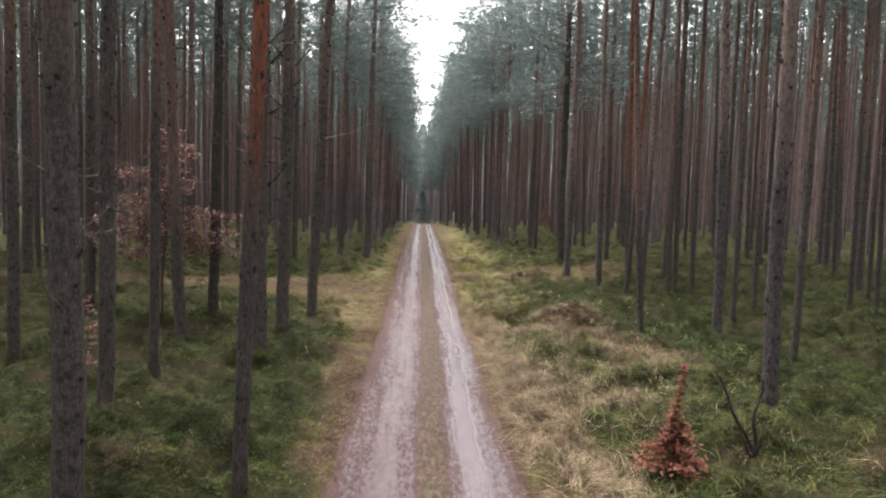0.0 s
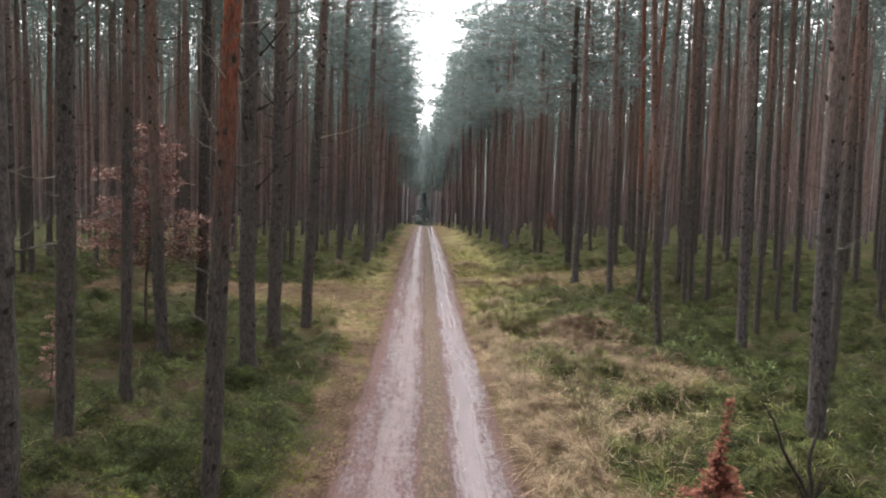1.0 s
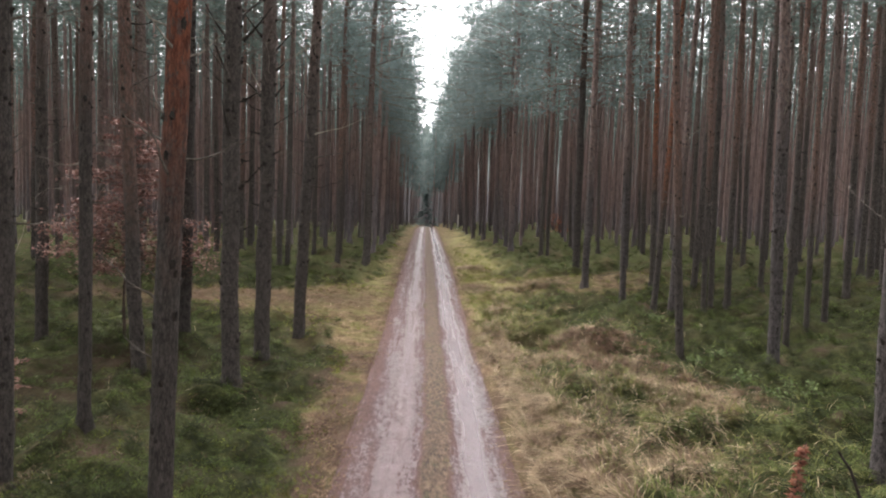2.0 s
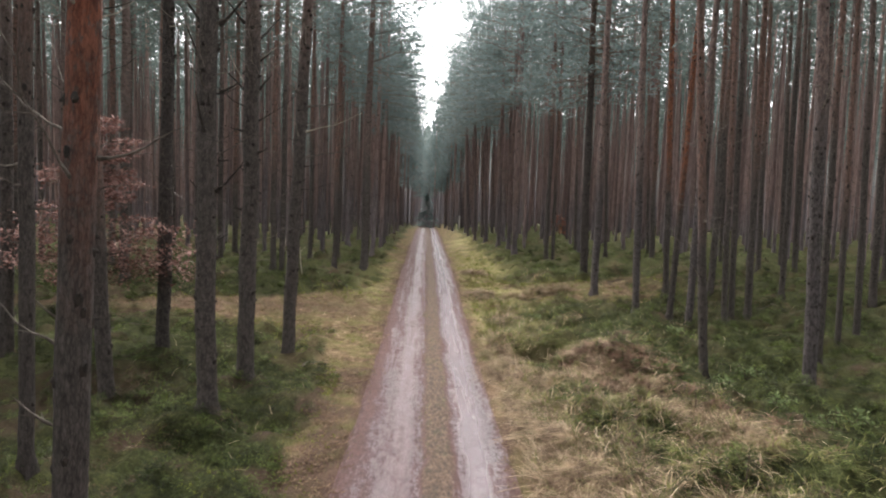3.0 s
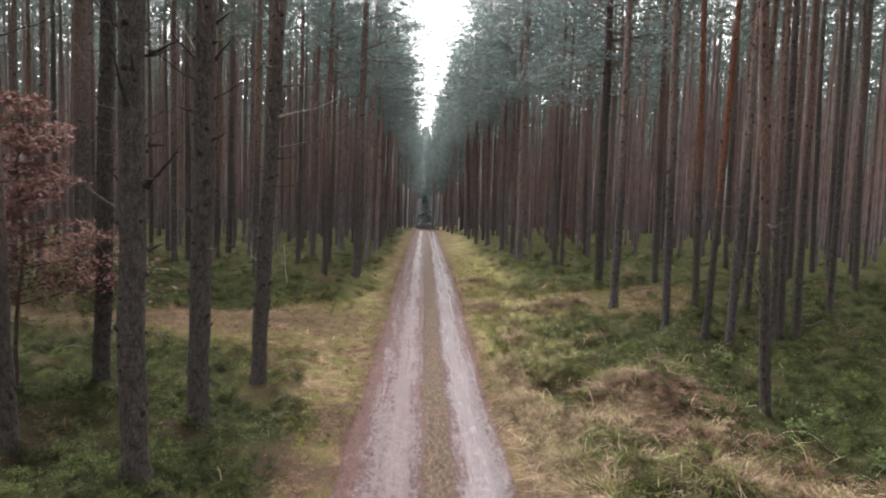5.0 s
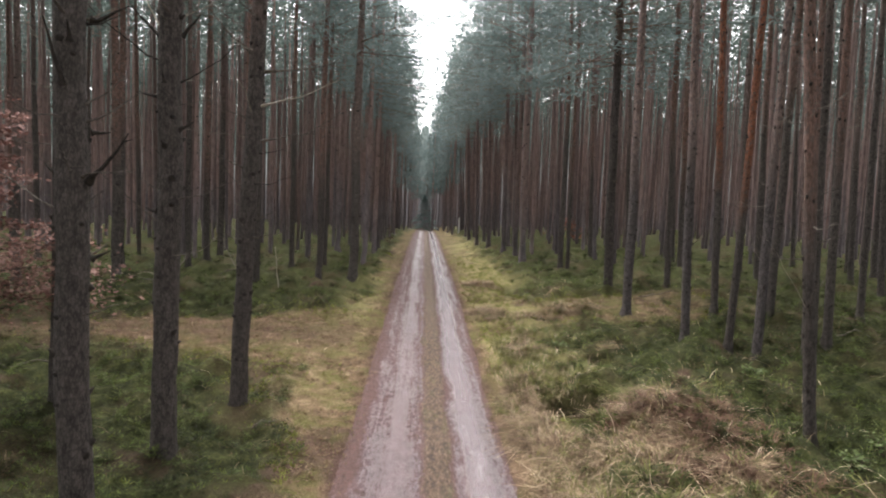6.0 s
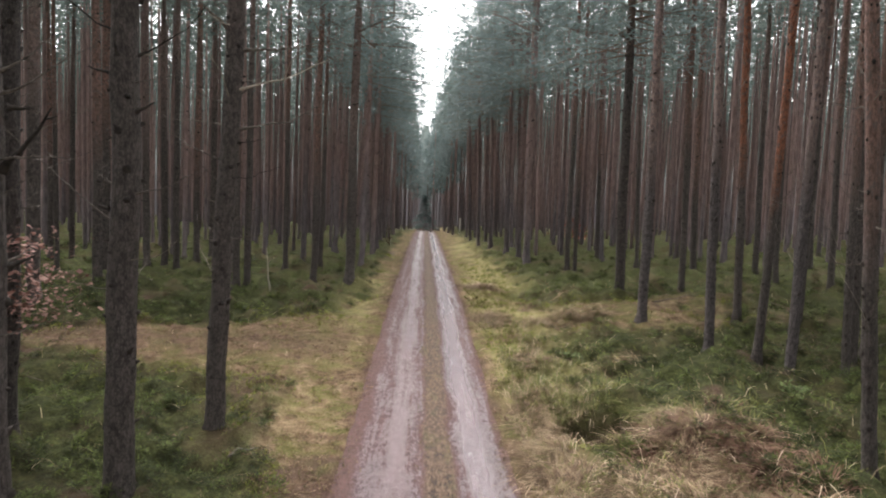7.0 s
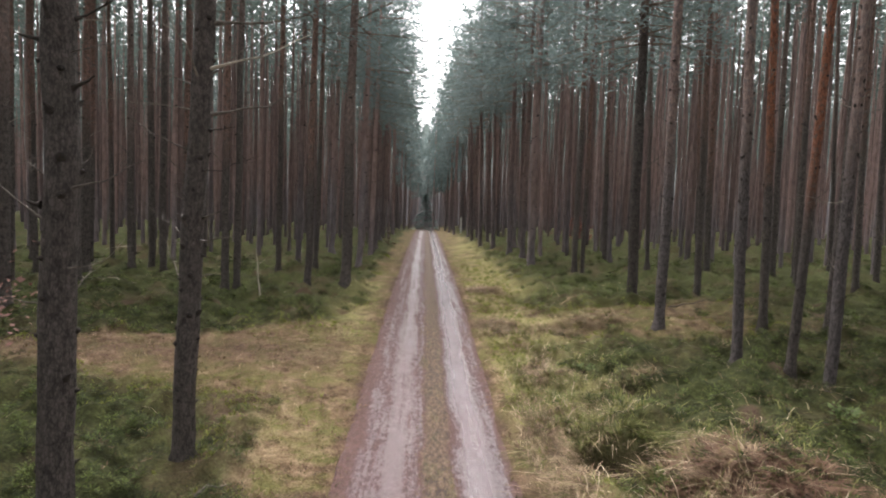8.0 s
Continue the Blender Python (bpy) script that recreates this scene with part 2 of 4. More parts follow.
def road_material():
    """Smooth pale cores where the wheels run, crumbling into red-brown earth, with turf between them."""
    m, nt, b, co = material("gravel_track", 0.75)
    lumps, fine, broad = grain(nt, co, 5, 6, (1, 0.45, 1), 0.7), grain(nt, co, 60, 4), grain(nt, co, 1.0, 4, (1, 0.22, 1))
    clods = grain(nt, co, 15, 5, (1, 0.42, 1), 0.75)
    pebbles = grain(nt, co, 34, 3, (1, 0.75, 1), 0.7)
    core = attribute(nt, "core")
    loose = sums(nt, "ADD", sums(nt, "MULTIPLY", sums(nt, "SUBTRACT", clods, 0.5), 1.9), sums(nt, "MULTIPLY", sums(nt, "SUBTRACT", lumps, 0.5), 1.3))
    loose = sums(nt, "ADD", loose, sums(nt, "MULTIPLY", sums(nt, "SUBTRACT", pebbles, 0.5), 1.7))
    calm = sums(nt, "SUBTRACT", 1.0, sums(nt, "MULTIPLY", core, 0.62))
    streak = grain(nt, co, 6.5, 4, (1, 0.03, 1), 0.6)
    wheel = sums(nt, "ADD", attribute(nt, "wheel"), sums(nt, "MULTIPLY", loose, calm))
    wheel = sums(nt, "ADD", wheel, sums(nt, "MULTIPLY", sums(nt, "SUBTRACT", streak, 0.5), 1.7))
    wheel = sums(nt, "ADD", wheel, sums(nt, "MULTIPLY", sums(nt, "SUBTRACT", broad, 0.5), 0.7))
    worn = ramp(nt, wheel, (0.22, (0,)), (0.80, (1,)))
    gravel = ramp(nt, fine, (0.25, (0.092, 0.072, 0.078)), (0.55, (0.143, 0.116, 0.125)), (0.8, (0.200, 0.169, 0.182)))
    gravel = blend(nt, ramp(nt, core, (0.3, (0.75,)), (0.9, (0.22,))), gravel, ramp(nt, clods, (0.36, (0.42,)), (0.56, (1.08,))), "MULTIPLY")
    tint = ramp(nt, broad, (0.35, (1.0, 0.90, 0.90)), (0.65, (1.0, 1.0, 1.0)))
    gravel = blend(nt, 0.8, gravel, tint, "MULTIPLY")
    gravel = blend(nt, attribute(nt, "ruddy"), gravel, (0.92, 0.80, 0.78), "MULTIPLY")
    earth = ramp(nt, sums(nt, "ADD", sums(nt, "MULTIPLY", fine, 0.4), sums(nt, "MULTIPLY", clods, 0.6)), (0.36, (0.034, 0.016, 0.014)), (0.64, (0.122, 0.058, 0.051)))
    col = blend(nt, worn, earth, gravel)
    sward = ramp(nt, clods, (0.42, (0.028, 0.015, 0.010)), (0.52, (0.096, 0.060, 0.036)), (0.64, (0.158, 0.108, 0.070)))
    turf = ramp(nt, clods, (0.38, (0.034, 0.034, 0.011)), (0.62, (0.105, 0.098, 0.038)))
    sward = blend(nt, ramp(nt, lumps, (0.52, (0,)), (0.64, (0.6,))), sward, turf)
    green = sums(nt, "ADD", attribute(nt, "crown"), sums(nt, "MULTIPLY", loose, 0.55))
    green = sums(nt, "ADD", green, sums(nt, "MULTIPLY", sums(nt, "SUBTRACT", broad, 0.5), 1.0))
    col = blend(nt, ramp(nt, green, (0.35, (0,)), (0.9, (0.92,))), col, sward)
    nt.links.new(col, b.inputs["Base Color"])
    wet = sums(nt, "MULTIPLY", worn, sums(nt, "ADD", sums(nt, "MULTIPLY", core, 0.5), 0.5))
    rough = ramp(nt, wet, (0.25, (0.85,)), (0.5, (0.48,)), (0.95, (0.26,)))
    b.inputs["Specular IOR Level"].default_value = 0.5
    nt.links.new(rough, b.inputs["Roughness"])
    height = sums(nt, "ADD", sums(nt, "MULTIPLY", loose, calm), sums(nt, "MULTIPLY", pebbles, 0.4))
    bumped(nt, b, height, 0.018)
    return m


GROUND, ROAD = ground_material(), road_material()


def distance_material():
    m, nt, b, co = material("distant_forest_haze", 1.0)
    s = grain(nt, co, 0.9, 4, (1, 1, 0.02))
    sep = nt.nodes.new("ShaderNodeSeparateXYZ")
    nt.links.new(co, sep.inputs[0])
    trunk = ramp(nt, s, (0.35, (0.06, 0.05, 0.049)), (0.65, (0.165, 0.135, 0.127)))
    crown = ramp(nt, grain(nt, co, 0.8, 5), (0.3, (0.075, 0.095, 0.087)), (0.7, (0.165, 0.20, 0.185)))
    up = ramp(nt, sums(nt, "MULTIPLY", sep.outputs[2], 0.05), (0.7, (0,)), (1.05, (1,)))
    nt.links.new(blend(nt, up, trunk, crown), b.inputs["Base Color"])
    # Faint glow, stronger higher up, standing in for the haze of distance.
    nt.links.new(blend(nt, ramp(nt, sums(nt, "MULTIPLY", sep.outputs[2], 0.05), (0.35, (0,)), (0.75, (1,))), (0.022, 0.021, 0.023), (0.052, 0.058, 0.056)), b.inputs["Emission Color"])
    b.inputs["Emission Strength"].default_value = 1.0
    return m


# ---- terrain ----
rng = np.random.default_rng(7)
TABLE = rng.random((4, 256, 256))


def soft_noise(x, y, layer=0):
    xi, yi = np.floor(x).astype(int), np.floor(y).astype(int)
    u, v = x - xi, y - yi
    u, v = u * u * (3 - 2 * u), v * v * (3 - 2 * v)
    t = TABLE[layer % 4]
    a, b = t[xi % 256, yi % 256], t[(xi + 1) % 256, yi % 256]
    c, d = t[xi % 256, (yi + 1) % 256], t[(xi + 1) % 256, (yi + 1) % 256]
    return (a * (1 - u) + b * u) * (1 - v) + (c * (1 - u) + d * u) * v


def fractal(x, y, scale, octaves=3, layer=0):
    total, size = 0, 1.0
    for k in range(octaves):
        total = total + size * (soft_noise(x * scale + 31.7 * k, y * scale + 17.3 * k, layer + k) - 0.5)
        scale, size = scale * 2.1, size * 0.5
    return total


def profile(knots, reach):
    """A smooth curve through a few levels: (place, level) pairs."""
    at = np.arange(-700, 700, 0.25)
    level = np.interp(at, [k[0] for k in knots], [k[1] for k in knots])
    w = np.exp(-0.5 * (np.arange(-40, 41) * 0.25 / reach) ** 2)
    smooth = np.convolve(np.pad(level, 40, mode="edge"), w / w.sum(), "valid")
    return lambda v: np.interp(v, at, smooth)


along = profile([(-700, 0.3), (-40, .25), (0, .12), (8, .1), (15, .03), (21, .05), (28, .40), (35, .72), (50, 1.02), (80, 1.32), (95, 1.15), (130, 0.4), (300, -3), (700, -6)], 2.0)
across = profile([(-700, 1.5), (-30, .6), (-7, .35), (-4, .18), (-2, 0), (2, 0), (4, .2), (6.5, .5), (9, .65), (12, .9), (30, 1.4), (700, 2.2)], 0.5)


def step(v, a, b):
    t = np.clip((v - a) / (b - a), 0, 1)
    return t * t * (3 - 2 * t)


def blob(x, y, cx, cy, sx, sy):
    return np.exp(-0.5 * (((x - cx) / sx) ** 2 + ((y - cy) / sy) ** 2))


def verge_share(x, y):
    """How much short grass there is: the strips beside the track and the ride that crosses it."""
    wob = 0.9 * fractal(x, y, 0.5, 3, 1)
    border = np.interp(y, (6, 8, 10.7, 15, 20.7, 24, 34), (-1.5, -1.6, -1.9, -2.3, -2.9, -3.1, -2.4))
    left = np.where(x < 0.2, step(x - border + 1.2 * wob, -0.45, 0.45), 0)
    wide = 1.0 * step(y, 25, 33)
    right = np.where(x >= 0.2, step(-x + wide + wob * 1.4, -3.3, -2.3), 0)
    far_side = np.interp(x, (-14, -9.5, -6, -2.7, -1.4), (25.6, 26.3, 27.7, 30.2, 32.0))
    ride_left = np.where(x < 0, step(y + 1.3 * wob - np.interp(x, (-14, -9, -6, -3), (24.6, 24.1, 23.1, 22.6)), -0.7, 0.7) * step(far_side - y + 1.2 * wob, -0.6, 0.6), 0)
    flare = np.where(x < 0, blob(x, y, -2.2, 24.5, 1.5, 2.4), 0)
    ride_right = np.where(x > 0, step(y + wob * 1.5, 26.8, 28.3) * step(-y - wob * 1.5, -32.5, -30.8) * step(-x, -13, -8) * 0.8, 0)
    return np.clip(np.maximum.reduce([left, right, ride_left, flare, ride_right]), 0, 1)


def carpet_share(x, y):
    """Where flat pale moss takes the place of bilberry, beyond the crossing ride."""
    return np.clip(step(y + 4.0 * fractal(x, y, 0.25, 2, 2), 27, 36) * (0.80 + 0.9 * fractal(x, y, 0.7, 3, 1)), 0, 1)


def dry_share(x, y):
    return straw_share(x, y) * (1 - hollow(x, y))


def straw_share(x, y):
    """Where the long straw-coloured grass lies."""
    heaps = ((2.3, 15.6, .50, 3.2), (2.5, 10.4, .65, 2.0), (2.7, 8.6, .65, 1.2), (2.6, 7.0, .8, 1.0), (2.9, 12.3, .6, 1.0), (4.2, 11.5, .5, .3), (5.9, 13.8, .65, .5), (4.9, 14.9, .4, .3),
             (3.9, 17.9, .7, .8), (3.0, 18.0, .9, .8), (5.0, 16.5, .35, .5), (2.3, 20.2, .35, 1.6), (4.8, 20.3, .5, .25), (2.9, 24.8, .5, .8), (4.0, 29.2, 1.7, .5), (2.7, 30.2, .7, .8), (2.6, 36.5, .5, 1.0))
    d = np.maximum.reduce([blob(x, y, *h) for h in heaps])
    return np.clip(step(d + 0.75 * fractal(x, y, 0.9, 3, 2), 0.28, 0.75), 0, 1)


def hollow(x, y):
    """The dug hole behind the heap."""
    wob = 0.35 * fractal(x, y, 1.6, 2, 1)
    return step(1.15 - np.hypot((x - 3.35) / 1.15, (y - 20.5) / 0.62) + wob, 0.0, 0.28)


def terrain(x, y, rough=True):
    x, y = np.asarray(x, float), np.asarray(y, float)
    z = along(y) + across(x)
    z = z + 0.36 * blob(x, y, 4.85, 19.3, .8, 1.1) + 0.10 * blob(x, y, 4.4, 18.0, .9, .9) + 0.12 * blob(x, y, 5.5, 14.6, .8, .8) + 0.10 * blob(x, y, 2.9, 15.5, .6, 2.2)
    z = z - 0.52 * hollow(x, y) + 0.18 * blob(x, y, 3.5, 21.9, 1.1, .45) + 0.10 * blob(x, y, 6.8, 10.4, 1.0, 1.0)
    if rough:
        off = step(np.abs(x - 0.22), 1.6, 3.2)
        short = 1 - 0.75 * verge_share(x, y) * (1 - dry_share(x, y))
        z = z + off * short * (0.30 * fractal(x, y, 0.55, 2, 3) + 0.46 * fractal(x, y, 1.8, 3, 1)) + 0.02 * fractal(x, y, 2.5, 2)
    return z


# ---- mesh helpers ----
def mesh_data(name, verts, faces, mat, smooth=True, index=None):
    """A mesh from arrays: verts n x 3, faces m x 3 or m x 4."""
    verts, faces = np.asarray(verts, np.float32), np.asarray(faces, np.int32)
    me = bpy.data.meshes.new(name)
    k = faces.shape[1]
    me.vertices.add(len(verts))
    me.vertices.foreach_set("co", verts.ravel())
    me.loops.add(faces.size)
    me.loops.foreach_set("vertex_index", faces.ravel())
    me.polygons.add(len(faces))
    me.polygons.foreach_set("loop_start", np.arange(0, faces.size, k, dtype=np.int32))
    me.polygons.foreach_set("use_smooth", np.full(len(faces), smooth))
    for one in mat if isinstance(mat, (list, tuple)) else (mat,):
        me.materials.append(one)
    if index is not None:
        me.polygons.foreach_set("material_index", np.asarray(index, np.int32))
    me.update(calc_edges=True)
    return me


def part(name, me, parent, label=""):
    ob = new(name, me)
    ob.parent = parent
    return tagged(ob, label)


def join(pieces):
    """Several (verts, faces) as one."""
    verts, faces, start = [], [], 0
    for v, f in pieces:
        verts.append(v)
        faces.append(np.asarray(f) + start)
        start += len(v)
    return np.concatenate(verts), np.concatenate(faces)


def tube(points, radii, sides=6):
    """A round limb through the points, closed at its tip; quads."""
    p = np.asarray(points, float)
    r = np.asarray(radii, float)
    d = np.gradient(p, axis=0)
    d /= np.linalg.norm(d, axis=1)[:, None] + 1e-9
    ref = np.array([1.0, 0, 0]) if abs(d[0, 2]) > 0.7 else np.array([0, 0, 1.0])
    u = np.cross(d, ref)
    u /= np.linalg.norm(u, axis=1)[:, None] + 1e-9
    w = np.cross(d, u)
    a = np.linspace(0, 2 * np.pi, sides, endpoint=False)
    ring = np.cos(a)[None, :, None] * u[:, None] + np.sin(a)[None, :, None] * w[:, None]
    v = (p[:, None] + ring * r[:, None, None]).reshape(-1, 3)
    n = len(p)
    i = np.arange(sides)
    f = []
    for k in range(n - 1):
        a0, b0 = k * sides + i, k * sides + (i + 1) % sides
        f.append(np.stack([a0, b0, b0 + sides, a0 + sides], 1))
    return v, np.concatenate(f)


def grid_sheet(xs, ys):
    nx, ny = len(xs), len(ys)
    gx, gy = np.meshgrid(xs, ys)
    i = np.arange(ny - 1)[:, None] * nx + np.arange(nx - 1)[None, :]
    f = np.stack([i, i + 1, i + nx + 1, i + nx], -1).reshape(-1, 4)
    return gx.ravel(), gy.ravel(), f


def point_values(me, name, values):
    a = me.attributes.new(name, "FLOAT", "POINT")
    a.data.foreach_set("value", np.asarray(values, np.float32))


def tufts(template, places, turn, size, lean=None):
    """Copies of a small template (k x 3 x 3 triangles) at the places, as loose triangles."""
    k = len(template)
    t = template.reshape(1, k * 3, 3) * size[:, None, None]
    if lean is not None:
        c, s = np.cos(lean)[:, None], np.sin(lean)[:, None]
        t = np.stack([t[..., 0] * c + t[..., 2] * s, t[..., 1] + 0 * c, t[..., 2] * c - t[..., 0] * s], -1)
    c, s = np.cos(turn)[:, None], np.sin(turn)[:, None]
    v = np.stack([t[..., 0] * c - t[..., 1] * s, t[..., 0] * s + t[..., 1] * c, t[..., 2] + 0 * c], -1) + places[:, None]
    v = v.reshape(-1, 3)
    return v, np.arange(len(v)).reshape(-1, 3)


def star(r, count, length, width, low=-0.2, high=0.9, level=False, upright=False):
    """A spray of narrow triangles about one point."""
    out = []
    for _ in range(count):
        a, e = r.uniform(0, 2 * np.pi), r.uniform(low, high)
        d = np.array([math.cos(a) * math.cos(e), math.sin(a) * math.cos(e), math.sin(e)])
        side = np.cross(d, np.array([0.25, 0.1, 1.0]) + 0.35 * r.normal(size=3) if level else r.normal(size=3))
        if upright:
            side = np.array([0, 0, 1.0]) - d * d[2] + 0.3 * r.normal(size=3)
        side /= np.linalg.norm(side)
        base = d * length * 0.1
        tip = d * length * r.uniform(0.7, 1.15)
        mid = base * 0.45 + tip * 0.55
        out.append([base, mid + side * width, tip])
    return np.array(out)


def spread(r, count, x0, x1, y0, y1, keep):
    """Random places in a rectangle, kept where keep(x, y) exceeds chance."""
    x, y = r.uniform(x0, x1, count), r.uniform(y0, y1, count)
    ok = r.random(count) < keep(x, y)
    x, y = x[ok], y[ok]
    return np.stack([x, y, terrain(x, y)], 1)


def blades(r, places, length, width, lean, comb=0.0, per=1):
    """Bent grass blades as ribbons of five triangles; comb: how far neighbours lie the same way; per: blades that share a tussock's lie."""
    n = len(places)
    a = r.uniform(0, 2 * np.pi, n)
    flow = 14.0 * fractal(places[:, 0], places[:, 1], 0.8, 2, 3) + 3.4
    a = np.where(r.random(n) < comb, flow + r.normal(0, 0.45, n), a)
    if per > 1:
        a = np.repeat(a[::per], per)[:n] + r.normal(0, 0.40, n)
    L, le = length * r.uniform(0.6, 1.25, n), lean * r.uniform(0.5, 1.3, n)
    out = np.stack([np.cos(a), np.sin(a), 0 * a], 1)
    side = np.stack([-np.sin(a), np.cos(a), 0 * a], 1)
    v = np.zeros((n, 7, 3))
    for k, s in enumerate((0, 0.4, 0.75, 1.0)):
        p = places + out * (L * le * s ** 1.4)[:, None]
        p[:, 2] += L * (s - 0.75 * le * s * s) * (1.15 - 0.5 * le)
        w = (width * (1 - 0.6 * s))
        if k < 3:
            v[:, 2 * k], v[:, 2 * k + 1] = p - side * w, p + side * w
        else:
            v[:, 6] = p
    f = np.array([[0, 1, 3], [0, 3, 2], [2, 3, 5], [2, 5, 4], [4, 5, 6]])
    return v.reshape(-1, 3), (np.arange(n)[:, None, None] * 7 + f[None]).reshape(-1, 3)


# ---- ground and track ----
def steps_out(start, end, first, growth):
    v, d = [start], first
    while abs(v[-1]) < abs(end):
        v.append(v[-1] + math.copysign(d, end))
        d *= growth
    return v[1:]


xs = np.array(steps_out(-14, -650, 0.2, 1.14)[::-1] + list(np.arange(-14, 14.01, 0.16)) + steps_out(14, 650, 0.2, 1.14))
ys = np.array([-650, -300, -120, -60, -30, -15, -6, 0] + list(np.arange(2, 34, 0.17)) + list(np.arange(34, 60, 0.4)) + steps_out(60, 650, 0.6, 1.06))
gx, gy, gf = grid_sheet(xs, ys)
gz = terrain(gx, gy)
gz = gz - 0.07 * step(-np.abs(gx - 0.17), -1.50, -1.28) * step(-gy, -101, -99)
ground = new("ground", mesh_data("ground", np.stack([gx, gy, gz], 1), gf, GROUND))
point_values(ground.data, "verge", verge_share(gx, gy))
point_values(ground.data, "carpet", carpet_share(gx, gy))
lush = 0.9 * blob(gx, gy, 2.6, 24.0, 0.7, 4.0) + 0.9 * blob(gx, gy, 3.1, 35.0, 0.9, 8.0) + 0.8 * blob(gx, gy, 3.4, 55.0, 1.0, 12.0) + 0.7 * blob(gx, gy, -2.4, 34.0, 0.5, 6.0)
point_values(ground.data, "lush", np.clip(lush * step(np.abs(gx - 0.17), 1.5, 2.1) * (0.8 + 1.6 * fractal(gx, gy, 0.8, 3, 2)), 0, 0.75))
# Shade beneath the trees on the left, painted as two dark ground patches.
painted_shade = 0.75 * blob(gx, gy, -7.4, 16.2, 1.7, 2.0) + 0.5 * blob(gx, gy, -4.4, 17.4, .6, .7)
point_values(ground.data, "soil_shade", np.maximum(hollow(gx, gy), step(painted_shade + 0.5 * fractal(gx, gy, 1.2, 3, 2), 0.25, 0.7)))
point_values(ground.data, "dry", 0.9 * dry_share(gx, gy))
bare = step(-np.abs(gx - 0.17 + 0.5 * fractal(gx, gy, 0.8, 2)), -1.62, -1.34)
bare = np.maximum(bare, 0.8 * step(fractal(gx, gy, 1.3, 3, 1) + 0.75 * blob(gx, gy, -1.75, 12.5, .42, 5.0), 0.3, 0.62))
bare = np.maximum(bare, 0.6 * blob(gx, gy, 4.8, 18.7, .6, .9))
ride = np.where(gx < -2, blob(gx * 0, gy - 0.10 * (gx + 6), 0, 25.9, 1, 1.0), 0)
point_values(ground.data, "earth", np.clip(np.maximum(bare, 0.55 * ride), 0, 1))
tagged(ground, "mossy forest floor with bilberry and needle litter", "ground", kind="structure")

rx = np.linspace(-1.40, 1.74, 61)
ry = np.array(list(np.arange(-12, 4, 0.5)) + list(np.arange(4, 45, 0.12)) + list(np.arange(45, 100, 0.5)))
rgx, rgy, rgf = grid_sheet(rx, ry)
edge = step(np.abs(rgx - 0.17), 1.1, 1.57)
rgx = rgx + edge * 0.35 * fractal(rgx, rgy, 1.1, 3, 2)
wander = 0.10 * fractal(rgx * 0, rgy, 0.35, 2, 1) + 0.09 * fractal(rgx, rgy, 1.3, 3, 3)


def lane(u, a, b, soft):
    """One between a and b, falling to nothing over soft metres on either side."""
    return step(u, a - soft, a + soft) * step(-u, -b - soft, -b + soft)


path = rgx + wander
wheel = np.maximum.reduce([(0.68 - 0.26 * step(rgy, 19, 27)) * lane(path, -1.06, 0.04, 0.14), 0.66 * lane(path, 0.60, 1.48, 0.10), 0.80 * lane(path, -0.70, -0.12, 0.16), 1.0 * lane(path, 0.70, 1.24, 0.12), 0.80 * lane(path, -0.03, 0.05, 0.05)])
core = np.maximum(0.75 * lane(path, -0.58, -0.18, 0.16), lane(path, 0.76, 1.20, 0.12))
middle = lane(path, 0.10, 0.58, 0.10)
lip = step(np.abs(rgx - 0.17), 1.35, 1.57)
rgz = along(rgy) + across(rgx) * 0.5 + 0.012 - 0.035 * wheel + 0.03 * middle + 0.02 * fractal(rgx, rgy, 1.4, 3, 1) + 0.012 * fractal(rgx, rgy, 7, 2, 2) - 0.055 * lip
road = new("road", mesh_data("road", np.stack([rgx, rgy, rgz], 1), rgf, ROAD))
point_values(road.data, "wheel", wheel)
point_values(road.data, "core", core)
point_values(road.data, "ruddy", np.clip(0.9 * step(-path, -0.35, 0.0) - 0.5 * lane(path, -0.06, 0.05, 0.05) - 0.25 * lane(path, -1.0, -0.75, 0.1), 0, 1))
point_values(road.data, "crown", middle)
tagged(road, "sandy gravel forest track with two worn wheel lanes", "road", kind="structure")


